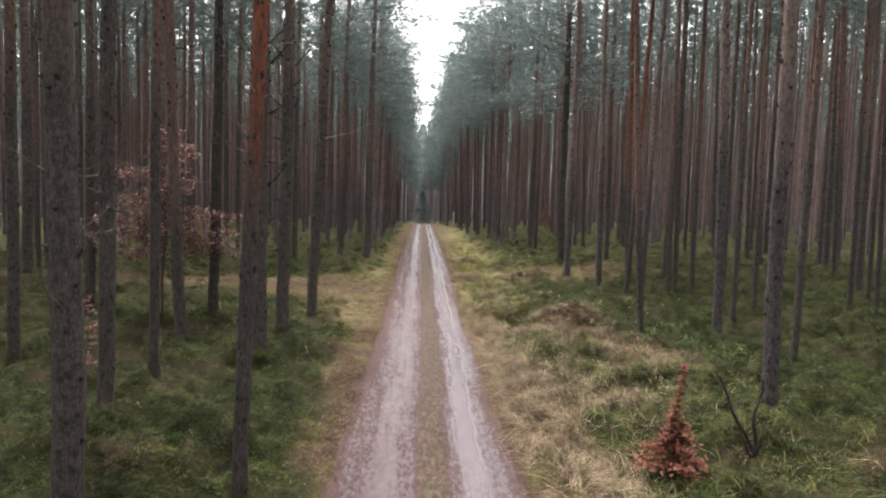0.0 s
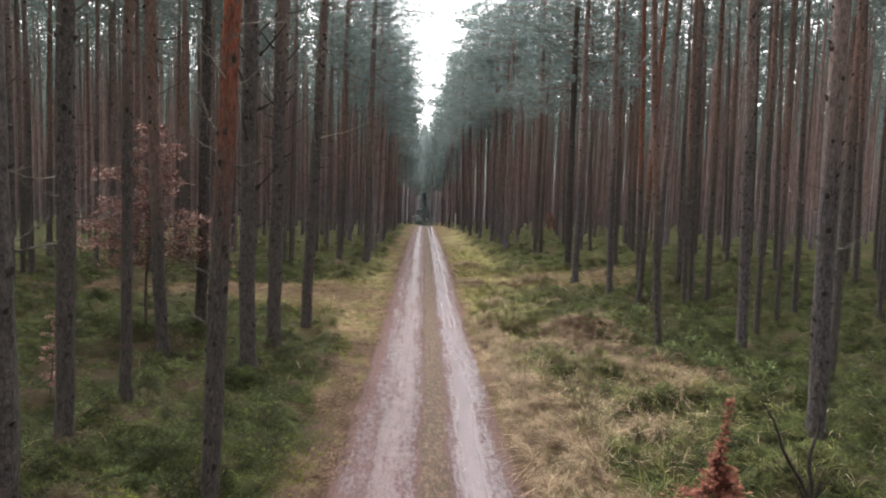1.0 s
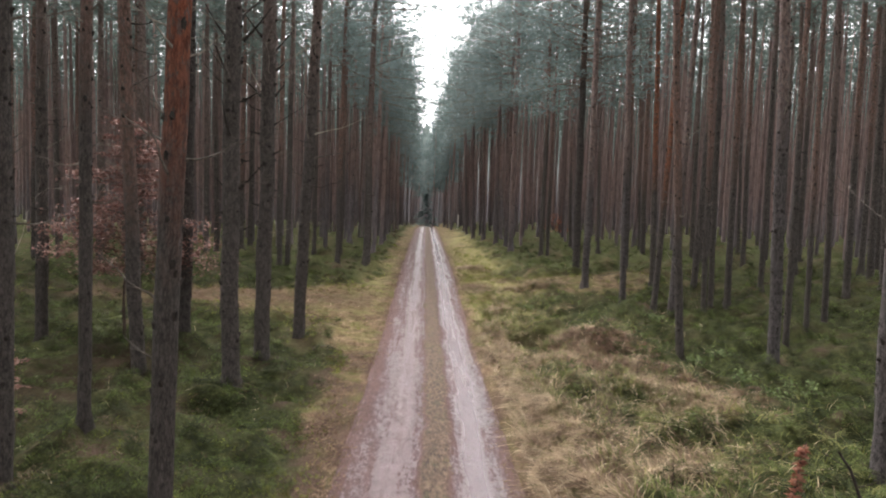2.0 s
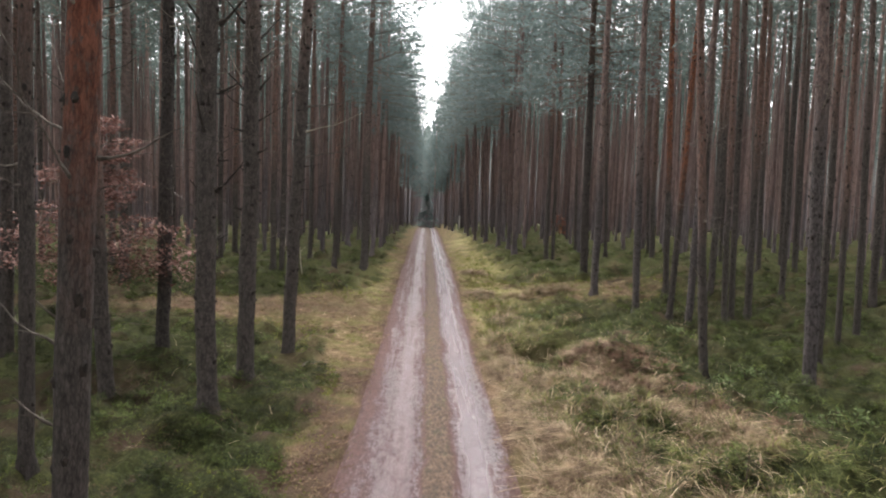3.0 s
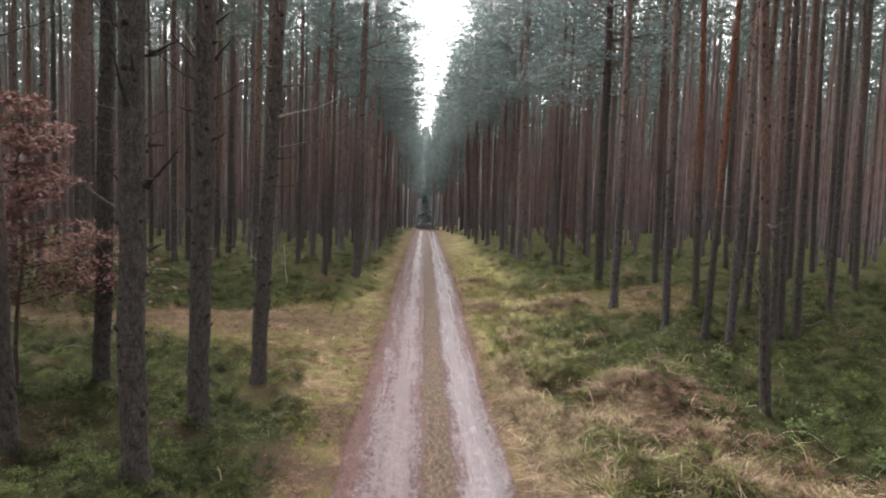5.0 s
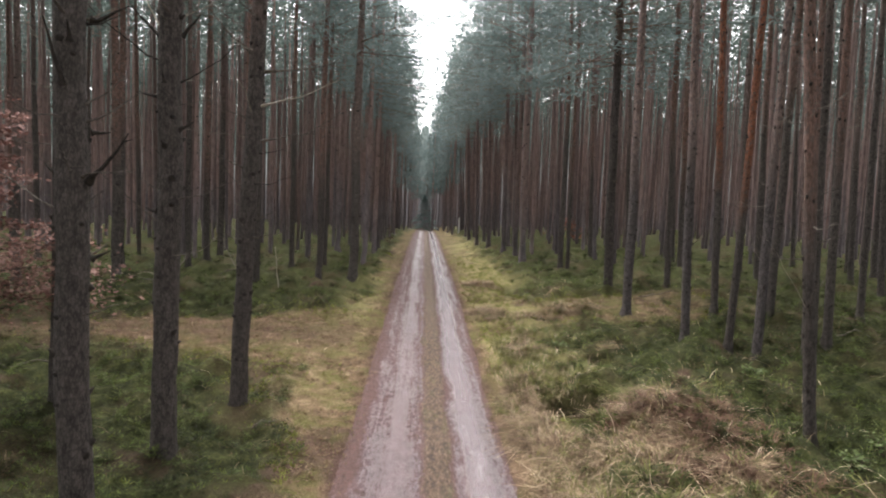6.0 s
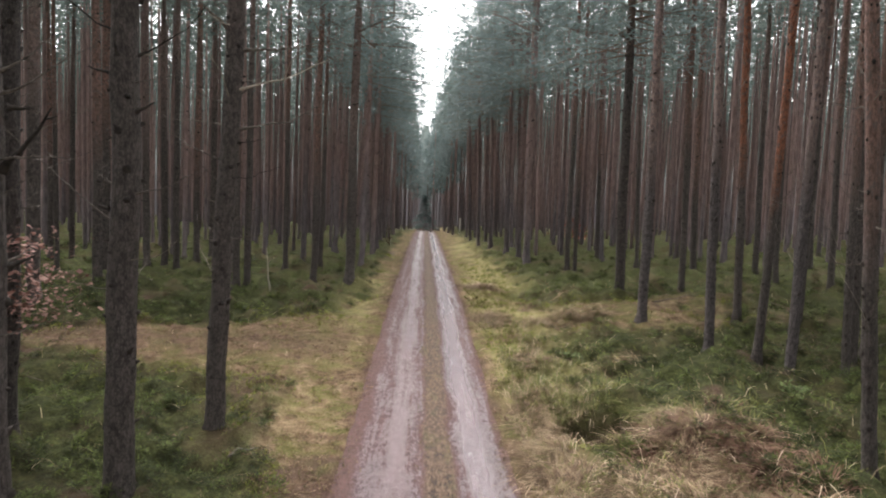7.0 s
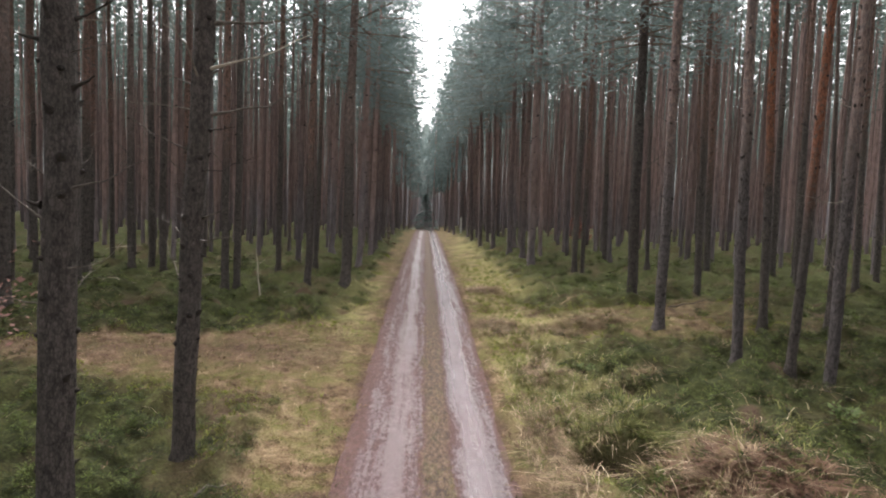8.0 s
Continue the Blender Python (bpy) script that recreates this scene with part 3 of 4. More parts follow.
# ---- pines ----
def trunk_mesh(r, sides, height, bark, knots, rings, girth):
    """A tapered trunk with a flared foot, uneven bark and short knots at each whorl."""
    s = np.linspace(0, 1, rings) ** 1.35
    z = s * height - 0.25 * (s == 0)
    rad = girth * (1 - 0.86 * (np.maximum(z, 0) / height) ** 1.8) + 0.12 * girth * np.exp(-z / 0.2)
    bend = np.cumsum(r.normal(0, 0.012, (rings, 2)), 0) * (s[:, None] > 0.03)
    pts = np.stack([bend[:, 0], bend[:, 1], z], 1)
    v, f = tube(pts, rad, sides)
    axis = np.repeat(pts, sides, 0)
    wob = np.repeat(r.normal(0, 0.012, (rings, 1)), sides, 1).ravel() + r.normal(0, 0.022, len(v))
    ang = np.arctan2(v[:, 1] - axis[:, 1], v[:, 0] - axis[:, 0])
    toes = 0.10 * np.exp(-v[:, 2] / 0.15) * np.maximum(0, np.cos(ang * 4 + r.uniform(0, 6)))
    v = axis + (v - axis) * (1 + wob + toes)[:, None] * np.array([1, 1, 0]) + 0
    pieces, index = [(v, f)], [0] * len(f)
    for k in range(knots):
        per = 3 if knots > 50 else 2
        zz = 1.0 + 11.5 * (k // per) / max(1, knots // per) + r.uniform(-0.12, 0.12)
        a = r.uniform(0, 2 * np.pi)
        rr = np.interp(zz, z, rad)
        c = np.array([np.interp(zz, z, pts[:, 0]), np.interp(zz, z, pts[:, 1]), zz])
        d = np.array([math.cos(a), math.sin(a), r.uniform(-0.3, 0.9)])
        kv, kf = tube([c + d * rr * 0.75, c + d * (rr + 0.006), c + d * (rr + 0.02) + r.normal(0, 0.006, 3), c + d * (rr + r.uniform(0.025, 0.06))], np.array([0.06, 0.040, 0.022, 0.006]) * r.uniform(0.6, 1.2), 6 if sides > 9 else 4)
        pieces.append((kv, kf))
        index += [1] * len(kf)
    v, f = join(pieces)
    return mesh_data("trunk", v, f, (bark, KNOT), True, index), z, rad, pts


def dead_branch(r, start, heading, length, rise, radius, mat, twigs=2, sides=6):
    """A bare crooked branch with a few side twigs."""
    n = 7
    d = np.array([math.cos(heading), math.sin(heading), rise])
    side = np.array([-math.sin(heading), math.cos(heading), 0])
    s = np.linspace(0, 1, n)
    p = np.asarray(start)[None] + d[None] * (s * length)[:, None]
    p[:, 2] += length * (-0.10 * s + 0.16 * s ** 2) + np.cumsum(r.normal(0, 0.018 * length, n)) * (s > 0)
    p += side[None] * (np.cumsum(r.normal(0, 0.03 * length, n)) * (s > 0))[:, None]
    pieces = [tube(p, radius * (1 - 0.8 * s + 0.7 * (s == 0)), sides)]
    for _ in range(twigs):
        k = r.integers(2, n - 1)
        q = p[k][None] + (d * 0.6 + side * r.choice([-1, 1]) * r.uniform(0.4, 0.9) + np.array([0, 0, r.uniform(-.3, .3)]))[None] * (np.linspace(0, 1, 4) * length * r.uniform(0.15, 0.4))[:, None]
        pieces.append(tube(q, radius * 0.4 * np.linspace(1, 0.3, 4), 3))
    v, f = join(pieces)
    return mesh_data("branch", v, f, mat)


def crown_parts(r, base, top, reach, per_metre, tuft_share, count, length, width, sides=4, towards=None, low=None, pull=0.75):
    """Limbs in whorls with sprays of needles; towards: an angle to which the crown is fuller and hangs lower."""
    limbs, places = [], []
    z = low if low is not None else base
    while z < top - 0.3:
        t = (z - base) / (top - base)
        for _ in range(per_metre):
            a = r.uniform(0, 2 * np.pi)
            toward = 0.0 if towards is None else math.cos(a - towards)
            if t < 0 and toward < 0.2:
                continue
            L = reach * (0.35 + 0.65 * math.sin(math.pi * min(1, 0.30 + 0.68 * max(t, 0)) ** 0.9)) * r.uniform(0.65, 1.15) * (1 - 0.45 * max(0, t - 0.6) / 0.4)
            L *= 1 + pull * (max(0, toward) + 0.3 * min(0, toward))
            rise = -0.05 + 0.75 * max(t, 0) + r.uniform(-0.15, 0.2)
            s = np.linspace(0, 1, 3)
            p = np.zeros((3, 3))
            bow = r.normal(0, 0.3)
            p[:, 0] = np.cos(a + bow * s) * L * s
            p[:, 1] = np.sin(a + bow * s) * L * s
            p[:, 2] = z + L * (rise * s - 0.22 * s * s + 0.12 * s ** 3)
            limbs.append(tube(p, (0.009 + 0.007 * L) * (1 - 0.85 * s), sides))
            m = max(3, int(tuft_share * L * r.uniform(0.8, 1.2)))
            w = r.uniform(0.28, 1.03, m) ** 0.8
            q = np.stack([np.interp(w, s, p[:, k]) for k in range(3)], 1)
            spreadw = 0.24 * L * w
            q += np.stack([r.normal(0, 1, m) * spreadw, r.normal(0, 1, m) * spreadw, r.normal(0.1, 0.55, m) * 0.22], 1)
            places.append(q)
        z += r.uniform(0.26, 0.5)
    places = np.concatenate(places)
    lv, lf = join(limbs)
    groups = np.array_split(r.permutation(len(places)), 4)
    pieces = []
    for g in groups:
        t = star(r, count, length, width, -0.7, 0.9, upright=True)
        pieces.append(tufts(t, places[g], r.uniform(0, 6.28, len(g)), r.uniform(0.7, 1.3, len(g)), r.uniform(-0.5, 0.5, len(g))))
    nv, nf = join(pieces)
    return (lv, lf), (nv, nf)


MADE = {}


def pine(x, y, radius=0.17, lean=0.0, bark="grey", crown="light", tall=1.0, spin=None, form=0):
    """A Scots pine at (x, y). The first of each form is built, the rest share its meshes."""
    r = np.random.default_rng(int(abs(x) * 977 + abs(y) * 131 + 5) if (bark, crown, form) in MADE else 40 + form * 7 + len(bark) + 3 * len(crown))
    key = (bark, crown, form)
    if key not in MADE:
        tree = new("pine_tree")
        height = 22.5
        girth = 0.175 if crown == "light" else 0.14
        me, z, rad, pts = trunk_mesh(r, 14 if crown == "light" else 9, height, BARK[bark], 66 if crown == "light" else 22, 34 if crown == "light" else 22, girth)
        part("trunk", me, tree)
        for k in range(30 if crown == "light" else 13 if crown == "stand" else 5):
            zz = r.uniform(2.6, 12.5) if crown == "light" else r.uniform(3.5, 12.5)
            rr = np.interp(zz, z, rad) * 0.7
            a = r.uniform(0, 2 * np.pi)
            part("branch", dead_branch(r, (rr * math.cos(a) + np.interp(zz, z, pts[:, 0]), rr * math.sin(a) + np.interp(zz, z, pts[:, 1]), zz), a, 0.25 + 1.35 * r.random() ** 1.5, r.uniform(0.05, 1.0), *((r.uniform(0.008, 0.017), DEAD) if r.random() < 0.72 else (r.uniform(0.008, 0.013), PALE_DEAD)), 4 if crown == "light" else 3, 6 if crown == "light" else 3), tree, "bare dead branch")
        if crown == "light":
            limbs, needles = crown_parts(r, 12.9, 22.4, 2.3, 2, 4.2, 3, 0.62, 0.110, 3)
        elif crown == "far_edge":
            limbs, needles = crown_parts(r, 13.0, 22.4, 2.0, 2, 5.0, 3, 0.46, 0.064, 3, 0.0, 11.6, 0.8)
        elif crown == "broad":
            limbs, needles = crown_parts(r, 9.0, 22.0, 3.0, 4, 8.0, 5, 0.36, 0.045, 4)
        elif crown == "vista":
            limbs, needles = crown_parts(r, 7.5, 22.4, 1.8, 3, 4.5, 3, 0.70, 0.11, 3)
        elif crown == "edge":
            limbs, needles = crown_parts(r, 12.2, 22.4, 2.3, 2, 11.0, 5, 0.31, 0.035, 3, 0.0, 10.4, 0.9)
        else:
            limbs, needles = crown_parts(r, 13.2, 22.4, 1.8, 2, 6.6, 5, 0.36, 0.050, 3)
        crown_ob = part("crown", mesh_data("crown", *needles, SHADED_NEEDLES if crown in ("stand", "light") else NEEDLES, False), tree, "blue-green needle crown")
        tagged(part("branchwork", mesh_data("branchwork", *limbs, LIMB), crown_ob), kind="stuff")
        tagged(tree, {"grey": "tall Scots pine with grey plated bark and dead stubs", "warm": "tall Scots pine with orange-brown upper bark", "red": "Scots pine with vivid red-orange upper trunk", "amber": "Scots pine with amber-orange flaking bark", "dark": "dark-barked pine with dense dead branches", "pale": "slender pine with pale pinkish bark", "weathered": "slender pine with haze-paled grey-pink bark beside the track"}[bark], "tree", "pines of the forest")
        MADE[key] = (tree, None)
    tree, size = MADE[key]
    k = radius / (0.175 if crown == "light" else 0.14)
    if spin is None:
        spin = (0 if x < 0 else 180) + r.uniform(-35, 35) if "edge" in crown else r.uniform(0, 360)
    grow = tall * r.uniform(0.94, 1.05)
    place = pose(x, y, float(terrain(x, y)) - 0.05, r.uniform(-0.5, 0.5), lean, 0) @ pose(0, 0, 0, 0, 0, spin) 
    want = (k, k, grow)
    if size is None:
        tree.matrix_basis = place @ Matrix.Diagonal((*want, 1))
        MADE[key] = (tree, want)
        return tree
    return copy_thing(tree, place @ Matrix.Diagonal((*(a / b for a, b in zip(want, size)), 1)))


# pines beside the track, one by one: place, radius, lean
pine(-4.24, 7.10, 0.178, -1.2, "grey", "light", form=0)
red_pine = pine(-2.43, 7.94, 0.108, 2.4, "red", "light", spin=40)
pine(-5.38, 10.08, 0.131, 0.4, "grey", "light", form=1)
pine(-5.45, 12.05, 0.097, 0.4, "warm", "light", form=1)
pine(-9.49, 13.85, 0.127, -0.2, "warm", "light")
branchy = [pine(-6.50, 16.05, 0.150, -1.8, "warm", "light", form=2)]
fork_a = pine(-4.14, 15.25, 0.185, 0.3, "grey", "light", form=2)
fork_b = pine(-4.13, 17.61, 0.192, 0.6, "grey", "light", form=3)
fork_pines = (fork_a, fork_b)
branchy.append(pine(-10.6, 19.0, 0.157, 0.3, "grey", "light", form=1))
branchy.append(pine(-6.72, 19.10, 0.165, 0.5, "dark", "light"))
limb_pine = pine(-3.73, 20.17, 0.175, 2.3, "grey", "light", form=4)
pine(-16.3, 24.7, 0.200, 0.2, "grey", "stand")
pine(-12.7, 29.0, 0.200, 0.5, "grey", "stand", form=1)
pine(-12.6, 32.5, 0.180, -0.4, "warm", "stand")
pine(-13.9, 35.4, 0.164, 0.6, "warm", "stand", form=1)
pine(-12.3, 35.9, 0.144, 0.0, "grey", "stand", form=2)
pine(-7.75, 34.0, 0.150, 0.4, "warm", "stand", form=2)
pine(-7.36, 34.2, 0.140, 0.6, "grey", "stand", form=3)
pine(-5.00, 36.3, 0.155, 0.5, "warm", "edge")
pine(-3.32, 36.1, 0.220, 0.5, "grey", "edge", spin=10)
pine(-11.6, 37.3, 0.150, 0.5, "grey", "stand")
pine(-6.64, 37.9, 0.130, 0.2, "warm", "stand", form=3)
pine(-12.8, 38.8, 0.160, -0.5, "grey", "stand", form=1)
pine(-11.4, 39.2, 0.160, 0.7, "warm", "stand")
pine(-5.50, 40.9, 0.120, 0.3, "warm", "edge", form=1)
pine(-12.0, 43.0, 0.180, 0.3, "grey", "stand", form=2)
pine(-6.85, 43.1, 0.160, 0.2, "weathered", "edge", form=2)
pine(-3.60, 43.5, 0.165, 0.8, "weathered", "edge", form=1)
pine(-5.92, 48.6, 0.170, 0.4, "weathered", "edge", form=1)
pine(-3.50, 49.5, 0.160, 0.9, "weathered", "edge", form=2)
pine(6.62, 10.48, 0.137, -0.7, "pale", "light", form=5)
pine(9.49, 14.13, 0.088, 0.3, "warm", "light", form=3)
pine(7.22, 18.40, 0.107, -3.8, "warm", "light", form=1)
pine(8.94, 16.90, 0.142, -2.0, "pale", "light")
pine(10.45, 18.80, 0.088, -0.8, "warm", "light", form=2)
pine(12.0, 20.25, 0.080, -1.0, "warm", "light", form=3)
pine(12.93, 20.77, 0.092, -1.7, "grey", "light", form=1)
pine(15.0, 19.6, 0.084, -1.0, "warm", "light")
pine(16.0, 19.6, 0.084, -1.8, "grey", "light", form=4)
pine(9.01, 23.3, 0.119, 1.7, "pale", "light", form=1)
pine(9.87, 22.6, 0.088, -1.1, "warm", "light", form=1)
pine(10.26, 22.9, 0.096, -1.2, "grey", "light", form=2)
pine(17.4, 21.8, 0.088, -1.2, "warm", "stand")
pine(7.74, 24.8, 0.124, -1.4, "pale", "light")
pine(8.80, 24.35, 0.110, 1.9, "amber", "stand")
pine(11.5, 24.1, 0.119, -1.1, "warm", "stand", form=1)
pine(13.8, 25.9, 0.106, -1.0, "grey", "stand", form=2)
pine(7.20, 28.2, 0.157, -0.4, "pale", "stand")
pine(9.91, 27.4, 0.121, -1.8, "amber", "stand", form=1)
pine(11.5, 26.9, 0.132, 1.1, "warm", "stand", form=2)
pine(20.5, 28.6, 0.158, -1.4, "grey", "stand", form=3)
pine(7.95, 32.7, 0.198, -0.3, "dark", "broad")
pine(10.85, 33.5, 0.132, -1.1, "warm", "stand", form=3)
pine(17.3, 33.6, 0.129, -1.1, "warm", "stand")
pine(19.3, 33.7, 0.129, -1.4, "grey", "stand", form=1)
pine(15.2, 34.1, 0.121, -0.9, "warm", "stand", form=1)
pine(19.8, 35.7, 0.130, -1.9, "grey", "stand", form=2)
pine(13.6, 38.4, 0.158, -1.2, "warm", "stand", form=2)
pine(16.2, 37.4, 0.138, -1.0, "grey", "stand", form=3)
pine(7.33, 38.9, 0.141, -0.2, "warm", "edge", spin=170)
pine(7.75, 39.0, 0.110, 0.4, "warm", "edge", form=1)
pine(6.20, 44.0, 0.180, -0.3, "weathered", "edge", form=1)
pine(6.45, 45.9, 0.190, -0.2, "weathered", "edge", form=2)
pine(10.7, 45.0, 0.145, -1.2, "warm", "stand")
pine(6.38, 48.2, 0.175, 0.1, "weathered", "edge", form=1)
pine(5.92, 51.0, 0.170, -0.3, "weathered", "edge", form=2)
pine(5.76, 59.5, 0.195, 0.0, "weathered", "edge", form=2)
for n, (x, y, tall) in enumerate(((-3.0, 97, .98), (3.3, 88, 1.06), (3.0, 95, 1.06), (4.2, 100, 1.02), (-2.6, 108, .9), (2.4, 104, .94), (3.4, 110, 1.0), (1.9, 124, .95), (1.3, 101, .90), (2.1, 109, 1.0), (0.4, 119, .82), (1.0, 127, .93), (-1.4, 122, .85))):
    pine(x, y, 0.13, (-0.4, 0.3, 0.5)[n % 3], "weathered", "vista", tall, form=n % 3)

def add_branch(tree, z, heading, length, rise, radius, mat, seed, twigs=3, out=0.11):
    """One more dead branch on a standing pine, at a height above its foot."""
    m = tree.matrix_basis
    foot = m @ Vector((0, 0, z / m.to_scale().z)) + Vector((math.cos(radians(heading)), math.sin(radians(heading)), 0)) * out * m.to_scale().x
    ob = part("branch", dead_branch(np.random.default_rng(seed), tuple(foot), radians(heading), length, rise, radius, mat, twigs), tree, "bare dead branch")
    ob.matrix_parent_inverse = m.inverted()


add_branch(limb_pine, 6.2, -8, 1.6, 0.26, 0.020, BLEACHED, 1)
add_branch(limb_pine, 5.5, 5, 1.75, 0.34, 0.024, DEAD, 2)
add_branch(limb_pine, 6.9, 20, 1.7, 0.25, 0.026, DEAD, 3)
add_branch(limb_pine, 7.2, 195, 0.9, 0.9, 0.024, DEAD, 6)
add_branch(limb_pine, 3.55, -20, 0.8, 0.14, 0.018, DEAD, 4, 0)
add_branch(limb_pine, 3.9, 10, 0.45, 0.5, 0.020, DEAD, 7, 0)
add_branch(red_pine, 4.64, -5, 0.62, 0.34, 0.013, DEAD, 5, 1)
# short hooked stubs of the two forked pines: height, heading, length, rise
fork_stubs = (
    ((3.4, 30, .20, .4), (4.3, -10, .55, 1.0), (4.3, 170, .22, 1.0), (4.9, 20, .20, .1), (5.4, 255, .26, 2.6), (5.9, 280, .10, 2.0), (6.2, 10, .40, .5), (6.7, 190, .28, 2.3), (7.4, 170, .55, 1.4), (7.4, 10, .60, 1.2), (7.9, 60, .80, .9)),
    ((4.0, 200, .15, .3), (4.9, 150, .15, .5), (5.3, -10, .25, .4), (5.8, 185, .30, .2), (6.0, 265, .08, 2.2), (6.75, 175, .50, .9), (6.75, 5, .28, 1.3), (7.4, 10, .25, .9), (7.9, 60, .70, .9), (8.2, 190, .60, 1.2)),
)
for n, (tree, stubs) in enumerate(zip(fork_pines, fork_stubs)):
    for k, (z, heading, length, rise) in enumerate(stubs):
        add_branch(tree, z, heading, length, rise, 0.033, KNOT, 20 + 16 * n + k, 1 if length > 0.5 else 0, 0.15)
for n, tree in enumerate((fork_a, fork_b, limb_pine, *branchy)):
    r = np.random.default_rng(300 + n)
    for k in range(11):
        add_branch(tree, r.uniform(4.6, 10.5), r.uniform(0, 360), 0.35 + 1.15 * r.random() ** 1.4, r.uniform(-0.1, 1.1), r.uniform(0.009, 0.015), (DEAD, PALE_DEAD, KNOT)[k % 3], 400 + 12 * n + k, 3)
add_branch(fork_b, 6.8, 160, 0.5, 1.7, 0.016, BLEACHED, 60, 0)
add_branch(fork_b, 7.3, 5, 0.75, 0.34, 0.013, PALE_DEAD, 61, 2)
add_branch(fork_a, 6.5, 5, 0.55, 0.40, 0.012, PALE_DEAD, 62, 2)

STOOD = [(t.location.x, t.location.y) for t in scene.objects if t.name.startswith("pine_tree")]


# the rest of the stand, planted about three metres apart
def stand_places():
    r = np.random.default_rng(11)
    out = []
    for near, gap in ((True, 2.5), (False, 2.3)):
        for gxk in np.arange(-126, 127, gap):
            for gyk in np.arange(-34, 160, gap):
                x, y = gxk + r.uniform(-0.38, 0.38) * gap, gyk + r.uniform(-0.38, 0.38) * gap
                keep = r.random()
                if near != (y < 48 and abs(x) < 40):
                    continue
                if (y > 95 or abs(x) > 45) and keep < 0.3 or y < 175 and -3.0 + 0.01 * max(0, y - 60) < x < (5.2 if y < 58 else 3.9 if y < 75 else 3.4):
                    continue
                if abs(x) > 0.84 * y + 12 and (y > 8 or abs(x) > 22):
                    continue
                # Clears only the visible wedge; unseen pines beside it are added for shade.
                if -14.5 < x < 17 and 1 < y < 37.5 and abs(x) < 0.8 * y + 1.5 or -9 < x < 9 and y < 46 and y > 1:
                    continue
                if x > 3 and x < 8 and y < 8 and y > -4 or -5 < x < 0 and -4 < y < 8 or 48 < y < 88 and abs(x - 0.0545 * y) < 0.45:
                    continue
                if min((x - a) ** 2 + (y - b) ** 2 for a, b in STOOD) < 1.4:
                    continue
                out.append((x, y))
    return out


PLACES = sorted(stand_places(), key=lambda p: math.hypot(p[0], p[1] - 12) - (60 if abs(p[0]) < 7.5 and p[1] > 0 else 0) + (60 if p[1] < 4 else 0))
NEAR, FAR = PLACES[:220], PLACES[220:]
for n, (x, y) in enumerate(NEAR):
    roadside = -5.6 < x < 9.5 and y > 36
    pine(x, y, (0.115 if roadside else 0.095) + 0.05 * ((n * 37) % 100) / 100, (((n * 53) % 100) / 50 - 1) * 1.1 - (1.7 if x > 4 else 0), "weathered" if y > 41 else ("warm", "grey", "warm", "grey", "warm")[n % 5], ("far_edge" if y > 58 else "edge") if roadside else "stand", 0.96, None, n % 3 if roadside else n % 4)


def woods():
    """The far stand as one mass of trunks and crowns."""
    r = np.random.default_rng(23)
    forms = [crown_parts(r, 15.4, 23.6, 1.7, 2, 2.0, 2, 0.66, 0.120, 3) for _ in range(5)]
    forms += [crown_parts(r, 15.4, 23.6, 1.6, 1, 2.0, 2, 0.95, 0.18, 3) for _ in range(5)]
    trunks, needles = [], []
    for x, y in FAR:
        z = float(terrain(x, y, False))
        R, h = r.uniform(0.085, 0.145), r.uniform(0.88, 1.08)
        lx, ly = r.normal(0, 0.25, 2)
        s = np.array([0, 0.05, 0.5, 1.0])
        trunks.append(tube(np.stack([x + lx * s, y + ly * s, z - 0.2 + 23.0 * h * s], 1), R * np.array([1.25, 1.0, 0.75, 0.15]), 6))
        limb, leaf = forms[r.integers(5) + (5 if y > 72 or abs(x) > 38 or y < 2 else 0)]
        a = r.uniform(0, 6.28)
        m = np.array([[math.cos(a), -math.sin(a), 0], [math.sin(a), math.cos(a), 0], [0, 0, h]])
        needles.append((leaf[0] @ m.T + np.array([x + lx * 0.8, y + ly * 0.8, z]), leaf[1]))
    wood = tagged(new("far_woods"), "distant mass of Scots pines", "woods", kind="stuff")
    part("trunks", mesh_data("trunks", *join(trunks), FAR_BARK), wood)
    part("crowns", mesh_data("crowns", *join(needles), SHADED_NEEDLES, False), wood)


woods()


def far_backdrop():
    """The edge of the forest beyond the last trunks, glowing faintly in place of haze."""
    n = 420
    a = np.linspace(radians(-56), radians(56), n)
    r = np.random.default_rng(3)
    v = []
    for k, h in enumerate((-8, 6, 13, 1.0)):
        rad = 165 + 1.5 * k
        top = h if k < 3 else 30 - 5 * np.exp(-((a - 0.005) / 0.045) ** 2) + np.convolve(r.normal(0, 4.0, n), np.ones(2) / 2, "same")
        v.append(np.stack([rad * np.sin(a), rad * np.cos(a), 0 * a + top], 1))
    i = np.arange(n - 1)
    f = np.concatenate([np.stack([k * n + i, k * n + i + 1, (k + 1) * n + i + 1, (k + 1) * n + i], 1) for k in range(3)])
    tagged(new("backdrop", mesh_data("backdrop", np.concatenate(v), f, distance_material())), "edge of far forest with a haze glow", "backdrop", kind="structure")


far_backdrop()

# ---- ground cover ----
def cover_keep(x, y):
    v, d = verge_share(x, y), dry_share(x, y)
    track = step(np.abs(x - 0.22), 1.9, 2.6)
    far = np.clip((9.0 / np.maximum(np.hypot(x, y - 3), 4)) ** 1.6, 0.03, 1)
    return np.clip(1 - 1.15 * v, 0, 1) * (1 - 0.85 * d) * (1 - np.minimum(1, 1.6 * hollow(x, y))) * track * far * (0.9 + 1.4 * fractal(x, y, 1.9, 3, 1)) * (1 - 0.45 * blob(x, y, -7.4, 16.2, 1.3, 1.6)) * (1 - 0.75 * carpet_share(x, y))


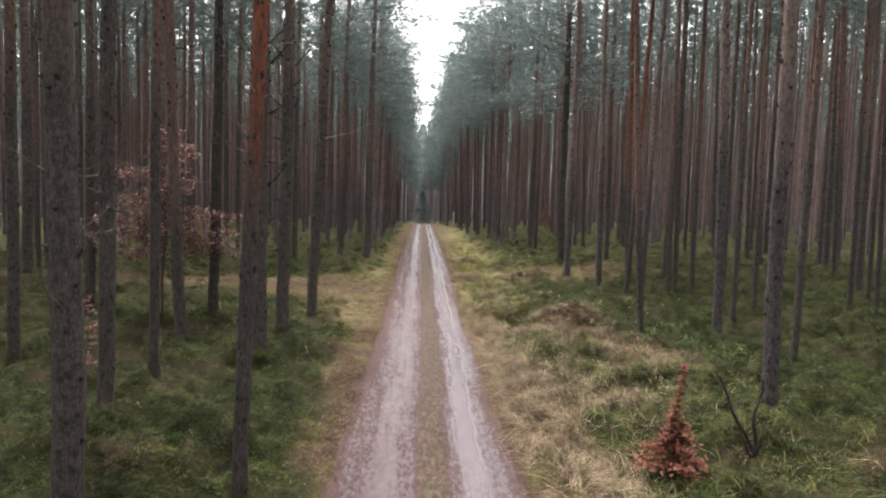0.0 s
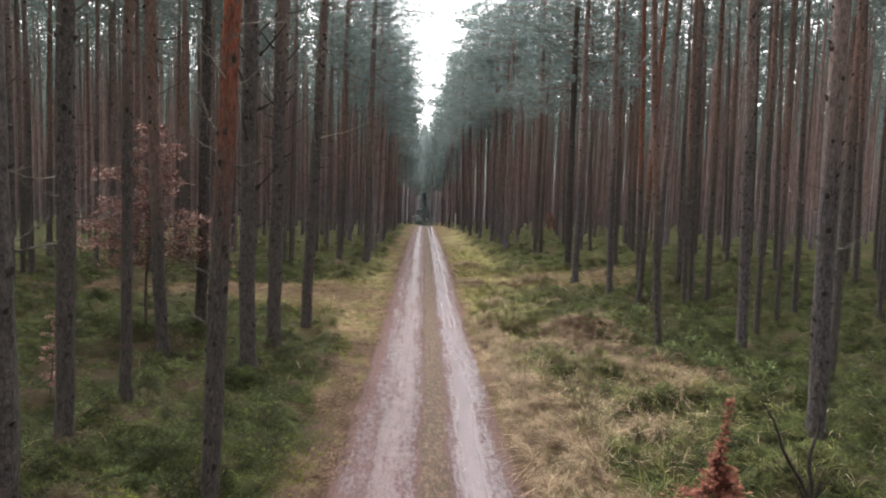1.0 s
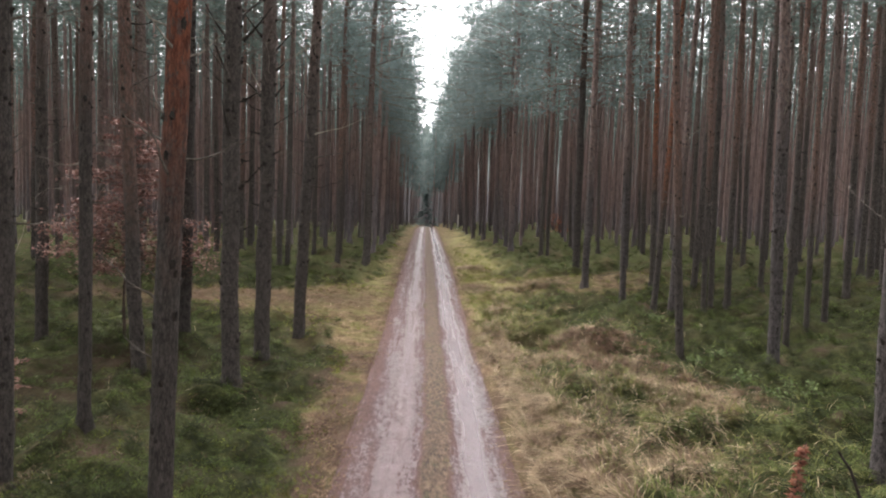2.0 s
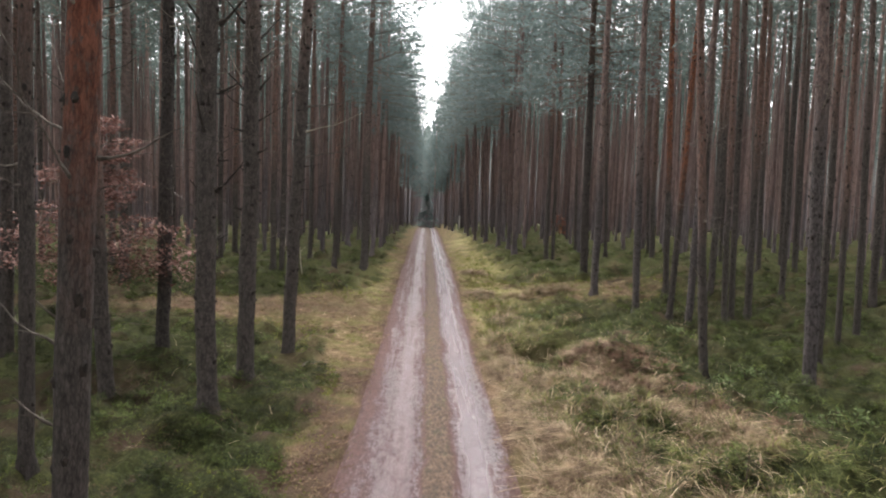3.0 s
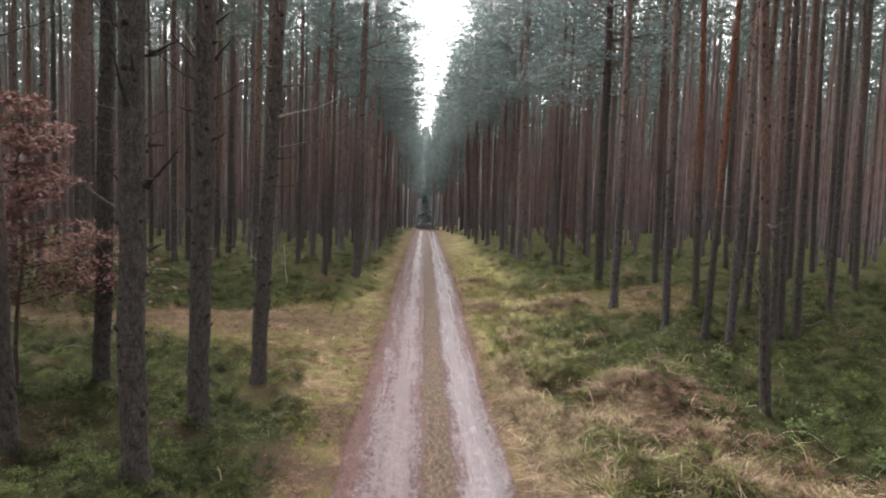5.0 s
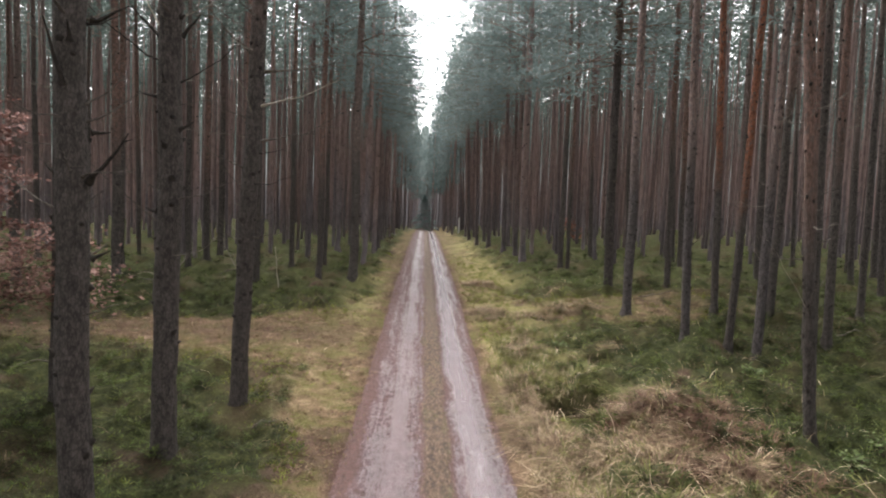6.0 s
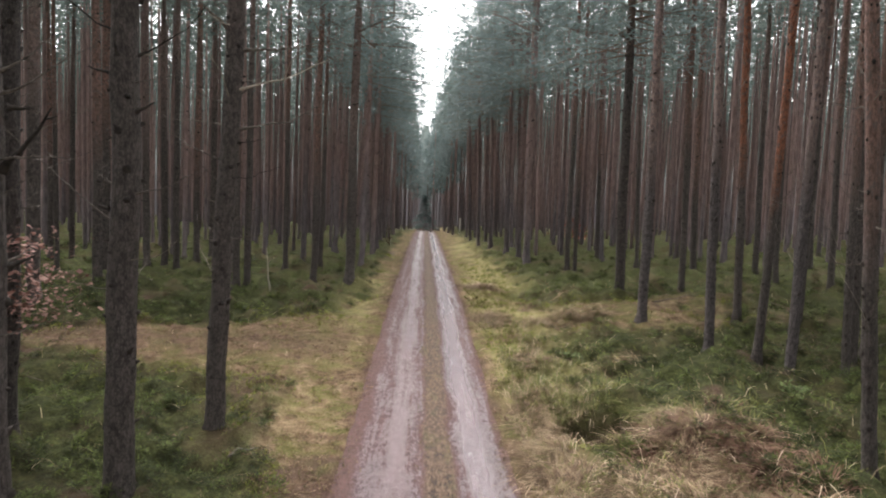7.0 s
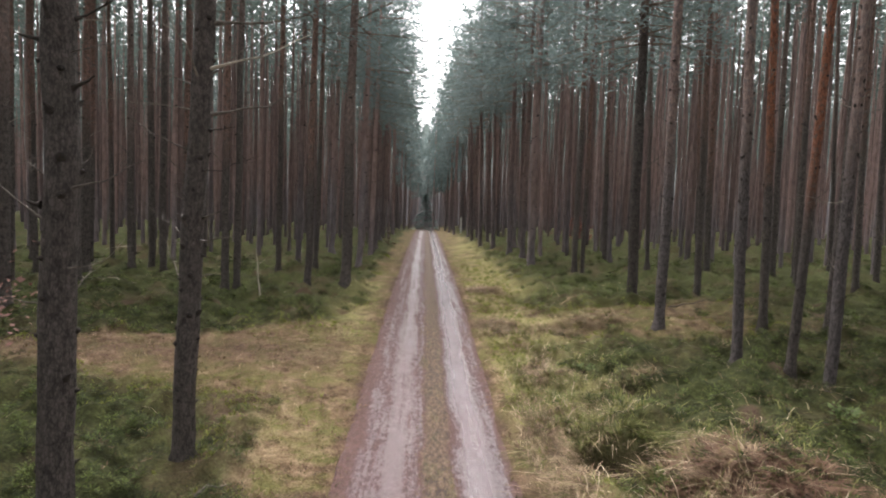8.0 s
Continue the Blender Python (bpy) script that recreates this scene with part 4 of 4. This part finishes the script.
def in_view(x, y):
    return np.where(np.abs(x) < 0.9 * y + 2, 1, 0)


def ground_cover():
    r = np.random.default_rng(31)
    seeds = spread(r, 64000, -22, 25, 4, 46, lambda x, y: cover_keep(x, y) * in_view(x, y))
    per, n = 12, len(seeds)
    wide, tall = np.repeat(r.uniform(0.10, 0.24, n), per), np.repeat(r.uniform(0.02, 0.19, n), per)
    a, d = r.uniform(0, 6.28, n * per), r.random(n * per) ** 0.5
    p = np.repeat(seeds, per, 0)
    p[:, 0] += np.cos(a) * d * wide
    p[:, 1] += np.sin(a) * d * wide
    p[:, 2] = terrain(p[:, 0], p[:, 1]) + tall * (1 - d * d)
    p = p[verge_share(p[:, 0], p[:, 1]) < 0.8]
    brown = fractal(p[:, 0], p[:, 1], 0.6, 3, 3) + 0.12 * r.normal(size=len(p)) > 0.37
    for name, mask, mat, label in (("bilberry_cover", ~brown, COVER, "green bilberry and moss undergrowth"), ("withered_cover", brown, BROWN_COVER, "brown withered undergrowth")):
        q = p[mask]
        far = 0.85 + 0.030 * np.maximum(0, np.hypot(q[:, 0], q[:, 1]) - 10)
        pieces = []
        for g in np.array_split(r.permutation(len(q)), 8):
            t = star(r, 7, 0.085, 0.0100, -0.1, 0.75, True)
            t[..., 2] += r.uniform(0.0, 0.035, (len(t), 1))
            pieces.append(tufts(t, q[g], r.uniform(0, 6.28, len(g)), r.uniform(0.6, 1.4, len(g)) * far[g], r.uniform(-0.35, 0.35, len(g))))
        tagged(new(name, mesh_data(name, *join(pieces), mat, False)), label, "undergrowth", kind="stuff")


def tussocks(r, seeds, count, spreadw):
    n = len(seeds) * count
    p = np.repeat(seeds, count, 0) + np.concatenate([r.normal(0, spreadw, (n, 2)), np.zeros((n, 1))], 1)
    p[:, 2] = terrain(p[:, 0], p[:, 1])
    return p


def straw_grass():
    r = np.random.default_rng(32)
    seeds = spread(r, 44000, 1.6, 9, 5.5, 38, lambda x, y: np.maximum(dry_share(x, y), 0.09 * step(straw_share(x, y) + blob(x, y, 3.6, 13.5, 1.6, 3.5) + blob(x, y, 3.2, 23.4, .9, 2.0), 0.25, 0.8)) * 0.9 * step(x, 1.85, 2.15) * (0.62 + 1.2 * fractal(x, y, 2.2, 2, 1)) * (1 - hollow(x, y)))
    v, f = blades(r, tussocks(r, seeds, 10, 0.05), 0.52, 0.0056, 1.32, 0.8, 5)
    tagged(new("dry_grass", mesh_data("dry_grass", v, f, STRAW)), "long straw-coloured grass fallen in tangles", "grass", kind="stuff")
    seeds = spread(r, 12000, 1.7, 8, 5.5, 30, lambda x, y: np.maximum.reduce([0.4 * step(straw_share(x, y), 0.05, 0.5), 0.7 * blob(x, y, 3.1, 23.3, .9, 2.0), 0.55 * blob(x, y, 4.0, 14.8, 1.0, 1.1), 0.4 * blob(x, y, 5.2, 11.8, 1.4, 1.2), 0.3 * blob(x, y, 5.4, 8.6, 1.3, 1.2), 0.4 * blob(x, y, 3.6, 8.6, .8, 1.2), 0.4 * blob(x, y, 5.3, 20.0, .9, 1.0)]) * step(x, 1.9, 2.3) * (1 - hollow(x, y)))
    v, f = blades(r, tussocks(r, seeds, 7, 0.06), 0.42, 0.0075, 1.0, 0.6, 7)
    tagged(new("long_green_grass", mesh_data("long_green_grass", v, f, GREEN_GRASS)), "long green grass among the dry tangles", "grass", kind="stuff")
    seeds = spread(r, 4600, 3.4, 7.2, 12.8, 20.6, lambda x, y: np.maximum.reduce([blob(x, y, 4.8, 18.4, .62, 1.1), 0.7 * blob(x, y, 4.4, 19.9, .5, .5), 0.4 * blob(x, y, 5.4, 15.7, .5, .7), 0.25 * blob(x, y, 5.9, 14.3, .8, .7)]) * (1 - hollow(x, y)))
    v, f = blades(r, tussocks(r, seeds, 9, 0.06), 0.34, 0.008, 1.2, 0.5, 9)
    tagged(new("dead_bracken", mesh_data("dead_bracken", v, f, BRACKEN)), "red-brown dead bracken on the earth heap", "bracken", kind="stuff")
    lip = spread(r, 2400, 1.8, 5.0, 19.4, 22.2, lambda x, y: np.where(np.abs(np.hypot((x - 3.35) / 1.15, (y - 20.5) / 0.62) - 1.42) < 0.16, 0.9, 0) * np.where(y > 20.4, 1, 0.3))
    v, f = blades(r, tussocks(r, lip, 6, 0.04), 0.34, 0.006, 1.3, 0.3)
    tagged(new("overhanging_grass", mesh_data("overhanging_grass", v, f, GREEN_GRASS)), "green and straw grass overhanging the hollow", "grass", kind="stuff")
    q = spread(r, 6000, -14, 14, 5, 36, lambda x, y: step(np.abs(x - 0.22), 1.9, 2.6) * 0.5 * (1 - dry_share(x, y)) * in_view(x, y) * np.where((x > 0) & (x < 9), 1, 0.3))
    v, f = blades(r, q, 0.34, 0.005, 0.9)
    q = spread(r, 8500, 1.9, 7.5, 5.5, 30, lambda x, y: 0.8 * np.maximum.reduce([step(straw_share(x, y), 0.02, 0.4), blob(x, y, 4.8, 18.6, 1.0, 1.6), 0.7 * blob(x, y, 3.2, 23.4, .9, 2.4), 0.6 * blob(x, y, 4.6, 14.5, 1.6, 1.6)]) * (1 - hollow(x, y)))
    v, f = join([(v, f), blades(r, q, 0.48, 0.0056, 1.15, 0.5, 3)])
    tagged(new("stray_grass", mesh_data("stray_grass", v, f, PALE_STRAW)), "scattered pale dry grass blades", "grass", kind="stuff")


def verge_grass():
    r = np.random.default_rng(33)
    p = spread(r, 210000, -16, 13, 5, 52, lambda x, y: np.maximum(verge_share(x, y), 0.35 * step(x, 1.8, 3) * step(-x, -7, -4)) * step(np.abs(x - 0.17 + 0.5 * fractal(x, y, 1.1, 2)), 1.20, 1.75) * np.clip(11 / y, 0.3, 1) * in_view(x, y))
    v, f = blades(r, p, 0.12, 0.008, 0.8, 0.3)
    tagged(new("verge_grass", mesh_data("verge_grass", v, f, GRASS)), "short yellow-green verge grass", "grass", kind="stuff")
    q = spread(r, 9000, -0.02, 0.6, 5, 34, lambda x, y: 0.15 + 1.3 * fractal(x, y, 1.0, 2, 1))
    q[:, 2] = along(q[:, 1]) + 0.025
    v, f = blades(r, q, 0.07, 0.006, 0.8)
    tagged(new("track_grass", mesh_data("track_grass", v, f, GRASS)), "sparse grass between the wheel lanes", "grass", kind="stuff")


def leaf_litter():
    r = np.random.default_rng(34)
    p = spread(r, 190000, -14, 12, 5, 34, lambda x, y: 0.9 * verge_share(x, y) * step(np.abs(x - 0.17), 1.2, 1.7) * np.clip(10 / y, 0.25, 1) * in_view(x, y) * (0.4 + 1.6 * fractal(x, y, 0.9, 3, 2)))
    p[:, 2] += 0.03
    n = len(p)
    v, f = tufts(star(r, 4, 0.095, 0.020, -0.1, 0.35, True), p, r.uniform(0, 6.28, n), r.uniform(0.6, 1.3, n))
    tagged(new("leaf_litter", mesh_data("leaf_litter", v, f, LITTER, False)), "brown leaves and needles strewn on the verge", "leaf litter", kind="stuff")


def bright_moss():
    """Yellow-green moss and young grass where the undergrowth meets the short grass."""
    r = np.random.default_rng(36)

    def keep(x, y):
        v = verge_share(x, y)
        border = step(v, 0.05, 0.25) * step(-v, -0.85, -0.5)
        strip = 0.45 * (blob(x, y, 4.4, 14.3, 1.1, 1.8) + blob(x, y, 3.4, 10.8, 1.4, 1.6) + blob(x, y, 5.2, 9.0, 2.0, 1.5) + 1.7 * blob(x, y, -3.4, 9.0, 1.8, 2.4) + blob(x, y, -4.6, 14.5, 1.5, 1.6)) * step(fractal(x, y, 1.7, 3, 1), 0.0, 0.2)
        strip = strip + 0.7 * blob(x, y, -2.4, 9.2, .6, 1.6) + 0.8 * blob(x, y, -3.8, 29.3, 1.2, .7) + 0.6 * blob(x, y, -5.2, 22.5, 1.5, .45) + 0.8 * blob(x, y, 2.6, 24.0, 0.6, 5.0) + 0.8 * blob(x, y, 2.9, 34.0, 0.9, 7.0)
        patch = step(fractal(x, y, 0.9, 3, 2), 0.02, 0.22)
        return np.clip(border * patch + strip * (0.55 + 0.45 * patch), 0, 1) * step(np.abs(x - 0.17), 1.5, 2.0) * in_view(x, y) * (1 - 0.35 * dry_share(x, y)) * np.clip(14 / y, 0.4, 1)

    p = spread(r, 240000, -16, 11, 5, 50, keep)
    pieces = []
    for g in np.array_split(r.permutation(len(p)), 4):
        t = star(r, 5, 0.09, 0.011, 0.1, 1.1, True)
        pieces.append(tufts(t, p[g], r.uniform(0, 6.28, len(g)), r.uniform(0.6, 1.3, len(g)) * (0.9 + 0.03 * np.maximum(0, p[g, 1] - 10)), r.uniform(-0.3, 0.3, len(g))))
    tagged(new("bright_moss", mesh_data("bright_moss", *join(pieces), BRIGHT_MOSS, False)), "yellow-green moss along the edge of the grass", "moss", kind="stuff")


leaf_litter()
bright_moss()
ground_cover()
straw_grass()
verge_grass()



# ---- shrubs, saplings and dead wood ----
def leaf_spray(r, places, size, mat, name="leaves"):
    """Small two-triangle leaves at the places, tilted at random."""
    n = len(places)
    a, tilt = r.uniform(0, 6.28, n), r.normal(0, 0.6, n)
    L = size * r.uniform(0.6, 1.25, n)
    d = np.stack([np.cos(a), np.sin(a), tilt * 0.6], 1)
    side = np.stack([-np.sin(a), np.cos(a), r.normal(0, 0.5, n)], 1)
    v = np.stack([places, places + d * (0.5 * L)[:, None] + side * (0.32 * L)[:, None], places + d * L[:, None], places + d * (0.5 * L)[:, None] - side * (0.32 * L)[:, None]], 1)
    return mesh_data(name, v.reshape(-1, 3), np.arange(4 * n).reshape(-1, 4), mat, False)


def sapling(x, y, height, low, reach, limbs, leaves, size, mat, label, seed, lean=(0.0, 0.0), radius=0.03, high=1.0, cone=False):
    """A young tree: a thin stem, side branches in flat sprays, each with its leaves."""
    r = np.random.default_rng(seed)
    tree = tagged(new("beech_sapling"), label, "sapling")
    tree.matrix_basis = pose(x, y, float(terrain(x, y)) - 0.03)
    s = np.linspace(0, 1, 9)
    p = np.stack([lean[0] * s + np.cumsum(r.normal(0, 0.01 * height, 9)), lean[1] * s + np.cumsum(r.normal(0, 0.01 * height, 9)), height * s], 1)
    p -= p[0]
    part("trunk", mesh_data("trunk", *tube(p, radius * (1 - 0.85 * s), 6), TWIG), tree)
    for k in range(limbs):
        t = low + (high - low) * (k + r.uniform(0, 0.8)) / limbs
        c = np.array([np.interp(t, s, p[:, i]) for i in range(3)])
        a = k * 2.4 + r.uniform(-0.5, 0.5)
        u = min(1.0, (t - low) / (high - low))
        L = reach * (max(0.05, 1.1 * (1 - u) ** 2.5) if cone else 1.05 - 0.8 * u) * r.uniform(0.6, 1.15)
        q = np.linspace(0, 1, 5)
        b = c[None] + np.stack([np.cos(a) * L * q, np.sin(a) * L * q, L * (0.35 * q - 0.22 * q * q)], 1) + np.cumsum(r.normal(0, 0.02 * L, (5, 3)), 0) * (q > 0)[:, None]
        limb = part("branch", mesh_data("branch", *tube(b, radius * 0.42 * (1 - 0.8 * q), 4), TWIG), tree)
        m = max(4, int(leaves * L / reach))
        w = r.uniform(0.2, 1.05, m)
        at = np.stack([np.interp(w, q, b[:, i]) for i in range(3)], 1) + r.normal(0, 1, (m, 3)) * np.array([0.18, 0.18, 0.06]) * L
        part("leaves", leaf_spray(r, at, size, mat), limb)
    return tree


sapling(-8.14, 18.66, 5.9, 0.28, 2.15, 44, 420, 0.095, BEECH, "young beech holding dry copper-brown leaves", 51, (0.1, 0.0), 0.045)
sapling(-7.07, 12.45, 1.75, 0.12, 0.48, 14, 40, 0.085, BEECH, "small beech seedling with pale withered leaves", 52, (0.1, 0.0), 0.014)
sapling(3.86, 8.30, 1.75, 0.02, 0.62, 60, 190, 0.068, RUST, "low cone of rust-red beech leaves on a thin stem", 53, (0.05, 0.0), 0.024, 0.97, True)
sapling(12.7, 59.0, 2.2, 0.12, 1.5, 16, 40, 0.22, RUST, "far young beech with rust-red leaves", 54, (0, 0), 0.04)
sapling(-2.75, 57.5, 1.9, 0.1, 0.6, 12, 26, 0.16, BROWN_COVER, "brown withered shrub beside the track", 55, (0, 0), 0.03)


def bare_shrub(x, y, seed):
    """A dark branchy shrub: two long crooked stems and a bunch of thin ones."""
    r = np.random.default_rng(seed)
    shrub = tagged(new("bare_shrub"), "dark branchy shrub with crooked stems", "shrub")
    shrub.matrix_basis = pose(x, y, float(terrain(x, y)) - 0.03)
    for aim, height, radius in (((-0.55, 0.25), 1.3, 0.030), ((0.18, 0.2), 1.2, 0.036)):
        s = np.linspace(0, 1, 8)
        p = np.stack([aim[0] * s ** 1.3 + 0.04 * np.sin(s * 9), aim[1] * s, height * s], 1)
        stem = part("stem", mesh_data("stem", *tube(p, radius * (1 - 0.6 * s), 6), KNOT), shrub)
        for k in (3, 5, 6):
            q = np.linspace(0, 1, 4)[:, None]
            d = np.array([r.normal(0, 0.3), r.normal(0, 0.3), 0.3])
            part("twig", mesh_data("twig", *tube(p[k] + q * d * 0.6, 0.007 * (1 - 0.7 * q[:, 0]), 4), KNOT), stem)
    for k in range(11):
        a, h = r.uniform(0, 6.28), r.uniform(0.25, 0.55)
        s = np.linspace(0, 1, 5)
        p = np.stack([0.22 * np.cos(a) * s + r.normal(0, 0.012, 5), 0.22 * np.sin(a) * s + r.normal(0, 0.012, 5), h * s], 1)
        part("twig", mesh_data("twig", *tube(p, 0.012 * (1 - 0.6 * s), 4), KNOT), shrub)


bare_shrub(5.16, 8.47, 61)


LEAFY = leaf_material("bramble_leaves", ((0.1, (0.036, 0.050, 0.017)), (0.5, (0.075, 0.104, 0.036)), (0.9, (0.145, 0.182, 0.075))), 2.5, 0.4, own=0.6)


def low_bramble(x, y, height, reach, seed):
    """A low leafy plant: a few arching stems, each with its own pale leaves."""
    r = np.random.default_rng(seed)
    plant = tagged(new("low_bramble"), "low bramble with pale green leaves in moss", "bramble", "low brambles")
    plant.matrix_basis = pose(x, y, float(terrain(x, y)) - 0.02)
    for k in range(7):
        a, L = k * 0.9 + r.uniform(-0.3, 0.3), reach * r.uniform(0.6, 1.15)
        q = np.linspace(0, 1, 6)
        p = np.stack([np.cos(a) * L * q, np.sin(a) * L * q, height * np.sin(q * 2.2) * r.uniform(0.8, 1.2) + 0.03 * q], 1)
        stem = part("stem", mesh_data("stem", *tube(p, 0.006 * (1 - 0.6 * q), 4), TWIG), plant)
        w = r.uniform(0.25, 1.0, 16)
        at = np.stack([np.interp(w, q, p[:, i]) for i in range(3)], 1) + r.normal(0, 0.035, (16, 3))
        part("leaves", leaf_spray(r, at, 0.085, LEAFY), stem)


for n, (x, y, h, reach) in enumerate(((7.0, 17.0, .22, .34), (7.7, 17.3, .25, .36), (7.6, 14.5, .24, .40), (7.3, 15.4, .20, .30), (8.0, 14.2, .22, .34), (7.4, 20.7, .20, .30), (4.1, 25.2, .18, .30))):
    low_bramble(x, y, h, reach, 110 + n)


def seedling(x, y, height, seed):
    r = np.random.default_rng(seed)
    s = np.linspace(0, 1, 6)
    p = np.stack([r.normal(0, 0.03) * s + r.normal(0, 0.008, 6), r.normal(0, 0.03) * s, height * s], 1)
    pieces = [tube(p, 0.010 * (1 - 0.6 * s), 5)]
    for k in range(4):
        a, c = r.uniform(0, 6.28), p[2 + k]
        q = np.linspace(0, 1, 3)[:, None]
        pieces.append(tube(c + q * np.array([math.cos(a), math.sin(a), 0.8]) * 0.12, 0.004 * (1.2 - q[:, 0]), 4))
    ob = new("bare_seedling", mesh_data("bare_seedling", *join(pieces), TWIG))
    ob.matrix_basis = pose(x, y, float(terrain(x, y)) - 0.02)
    tagged(ob, "thin branchy seedling in the dry grass", "seedling", "bare seedlings")


for n, (x, y, h) in enumerate(((3.75, 10.8, .55), (4.85, 12.2, .6), (5.0, 15.6, .5), (5.35, 14.9, .45), (4.2, 9.6, .5))):
    seedling(x, y, h, 70 + n)


def young_spruce(x, y, height, reach, seed):
    """A dark cone of drooping spruce boughs."""
    r = np.random.default_rng(seed)
    tree = tagged(new("spruce_tree"), "blue-green young spruce at the end of the track", "tree")
    tree.matrix_basis = pose(x, y, float(terrain(x, y, False)))
    part("trunk", mesh_data("trunk", *tube([[0, 0, 0], [0, 0, height * 0.5], [0, 0, height]], [0.1, 0.06, 0.01], 8), DEAD), tree)
    pts = []
    for k in range(150):
        t = r.random()
        a, L = r.uniform(0, 6.28), reach * (1 - t) ** 0.8 * r.uniform(0.75, 1.1) + 0.15
        w = r.uniform(0.35, 1, 7)
        pts.append(np.stack([np.cos(a) * L * w, np.sin(a) * L * w, height * (0.03 + 0.95 * t) - 0.25 * L * w], 1))
    pts = np.concatenate(pts)
    n = len(pts)
    part("crown", mesh_data("crown", *tufts(star(r, 4, 0.6, 0.12, -0.4, 0.5, True), pts, r.uniform(0, 6.28, n), r.uniform(0.6, 1.2, n)), SPRUCE, False), tree)


young_spruce(0.1, 106, 6.0, 2.3, 81)


def marker_post(x, y, height):
    post = tagged(new("marker_post"), "white painted wooden marker post beside the track", "post")
    post.matrix_basis = pose(x, y, float(terrain(x, y, False)) - 0.1)
    white, nt, b, co = material("white_paint", 0.6)
    g = grain(nt, co, 5, 4)
    nt.links.new(ramp(nt, g, (0.3, (0.6, 0.58, 0.55)), (0.6, (0.8, 0.79, 0.77))), b.inputs["Base Color"])
    bm = bmesh.new()
    bmesh.ops.create_cube(bm, size=1)
    bmesh.ops.scale(bm, vec=(0.16, 0.16, height), verts=bm.verts)
    bmesh.ops.translate(bm, vec=(0, 0, height / 2), verts=bm.verts)
    bmesh.ops.bevel(bm, geom=bm.edges[:], offset=0.02, segments=2)
    me = bpy.data.meshes.new("shaft")
    bm.to_mesh(me)
    bm.free()
    me.materials.append(white)
    part("shaft", me, post)


marker_post(4.63, 85, 2.0)


def snag(x, y, height, aim, seed):
    """A thin bleached dead stem."""
    r = np.random.default_rng(seed)
    s = np.linspace(0, 1, 7)
    p = np.stack([aim * s + r.normal(0, 0.015, 7), 0.1 * s, height * s], 1)
    pieces = [tube(p, 0.03 * (1 - 0.5 * s), 6), tube(p[4] + np.linspace(0, 1, 4)[:, None] * np.array([0.25, 0.1, 0.2]), 0.012 * np.linspace(1, .4, 4), 4)]
    ob = new("dead_stem", mesh_data("dead_stem", *join(pieces), BLEACHED))
    ob.matrix_basis = pose(x, y, float(terrain(x, y)) - 0.03)
    tagged(ob, "thin bleached dead birch stem standing in moss", "dead stem")


snag(-5.97, 32.5, 1.7, -0.18, 91)


def fallen_stick(x, y, length, turn, seed, mat):
    r = np.random.default_rng(seed)
    s = np.linspace(-0.5, 0.5, 7)
    px, py = x + math.cos(turn) * length * s, y + math.sin(turn) * length * s
    p = np.stack([px, py, terrain(px, py) + 0.05 + r.normal(0, 0.01, 7)], 1)
    ob = new("fallen_branch", mesh_data("fallen_branch", *tube(p, 0.022 * (1.3 - np.linspace(0, 1, 7)), 6), mat))
    tagged(ob, "dead pine branch lying in the moss", "branch", "fallen branches")


for n, (x, y, L, a) in enumerate(((-2.9, 19.2, .5, .6), (-9.0, 22.0, 1.8, .3), (-8.5, 36.0, 2.2, .2), (-12.0, 33.5, 2.4, 2.9), (13.0, 24.5, 2.0, -.2), (11.0, 15.0, 1.2, .5), (9.5, 31.0, 1.8, .1))):
    fallen_stick(x, y, L, a, 95 + n, DEAD if n != 3 else BLEACHED)
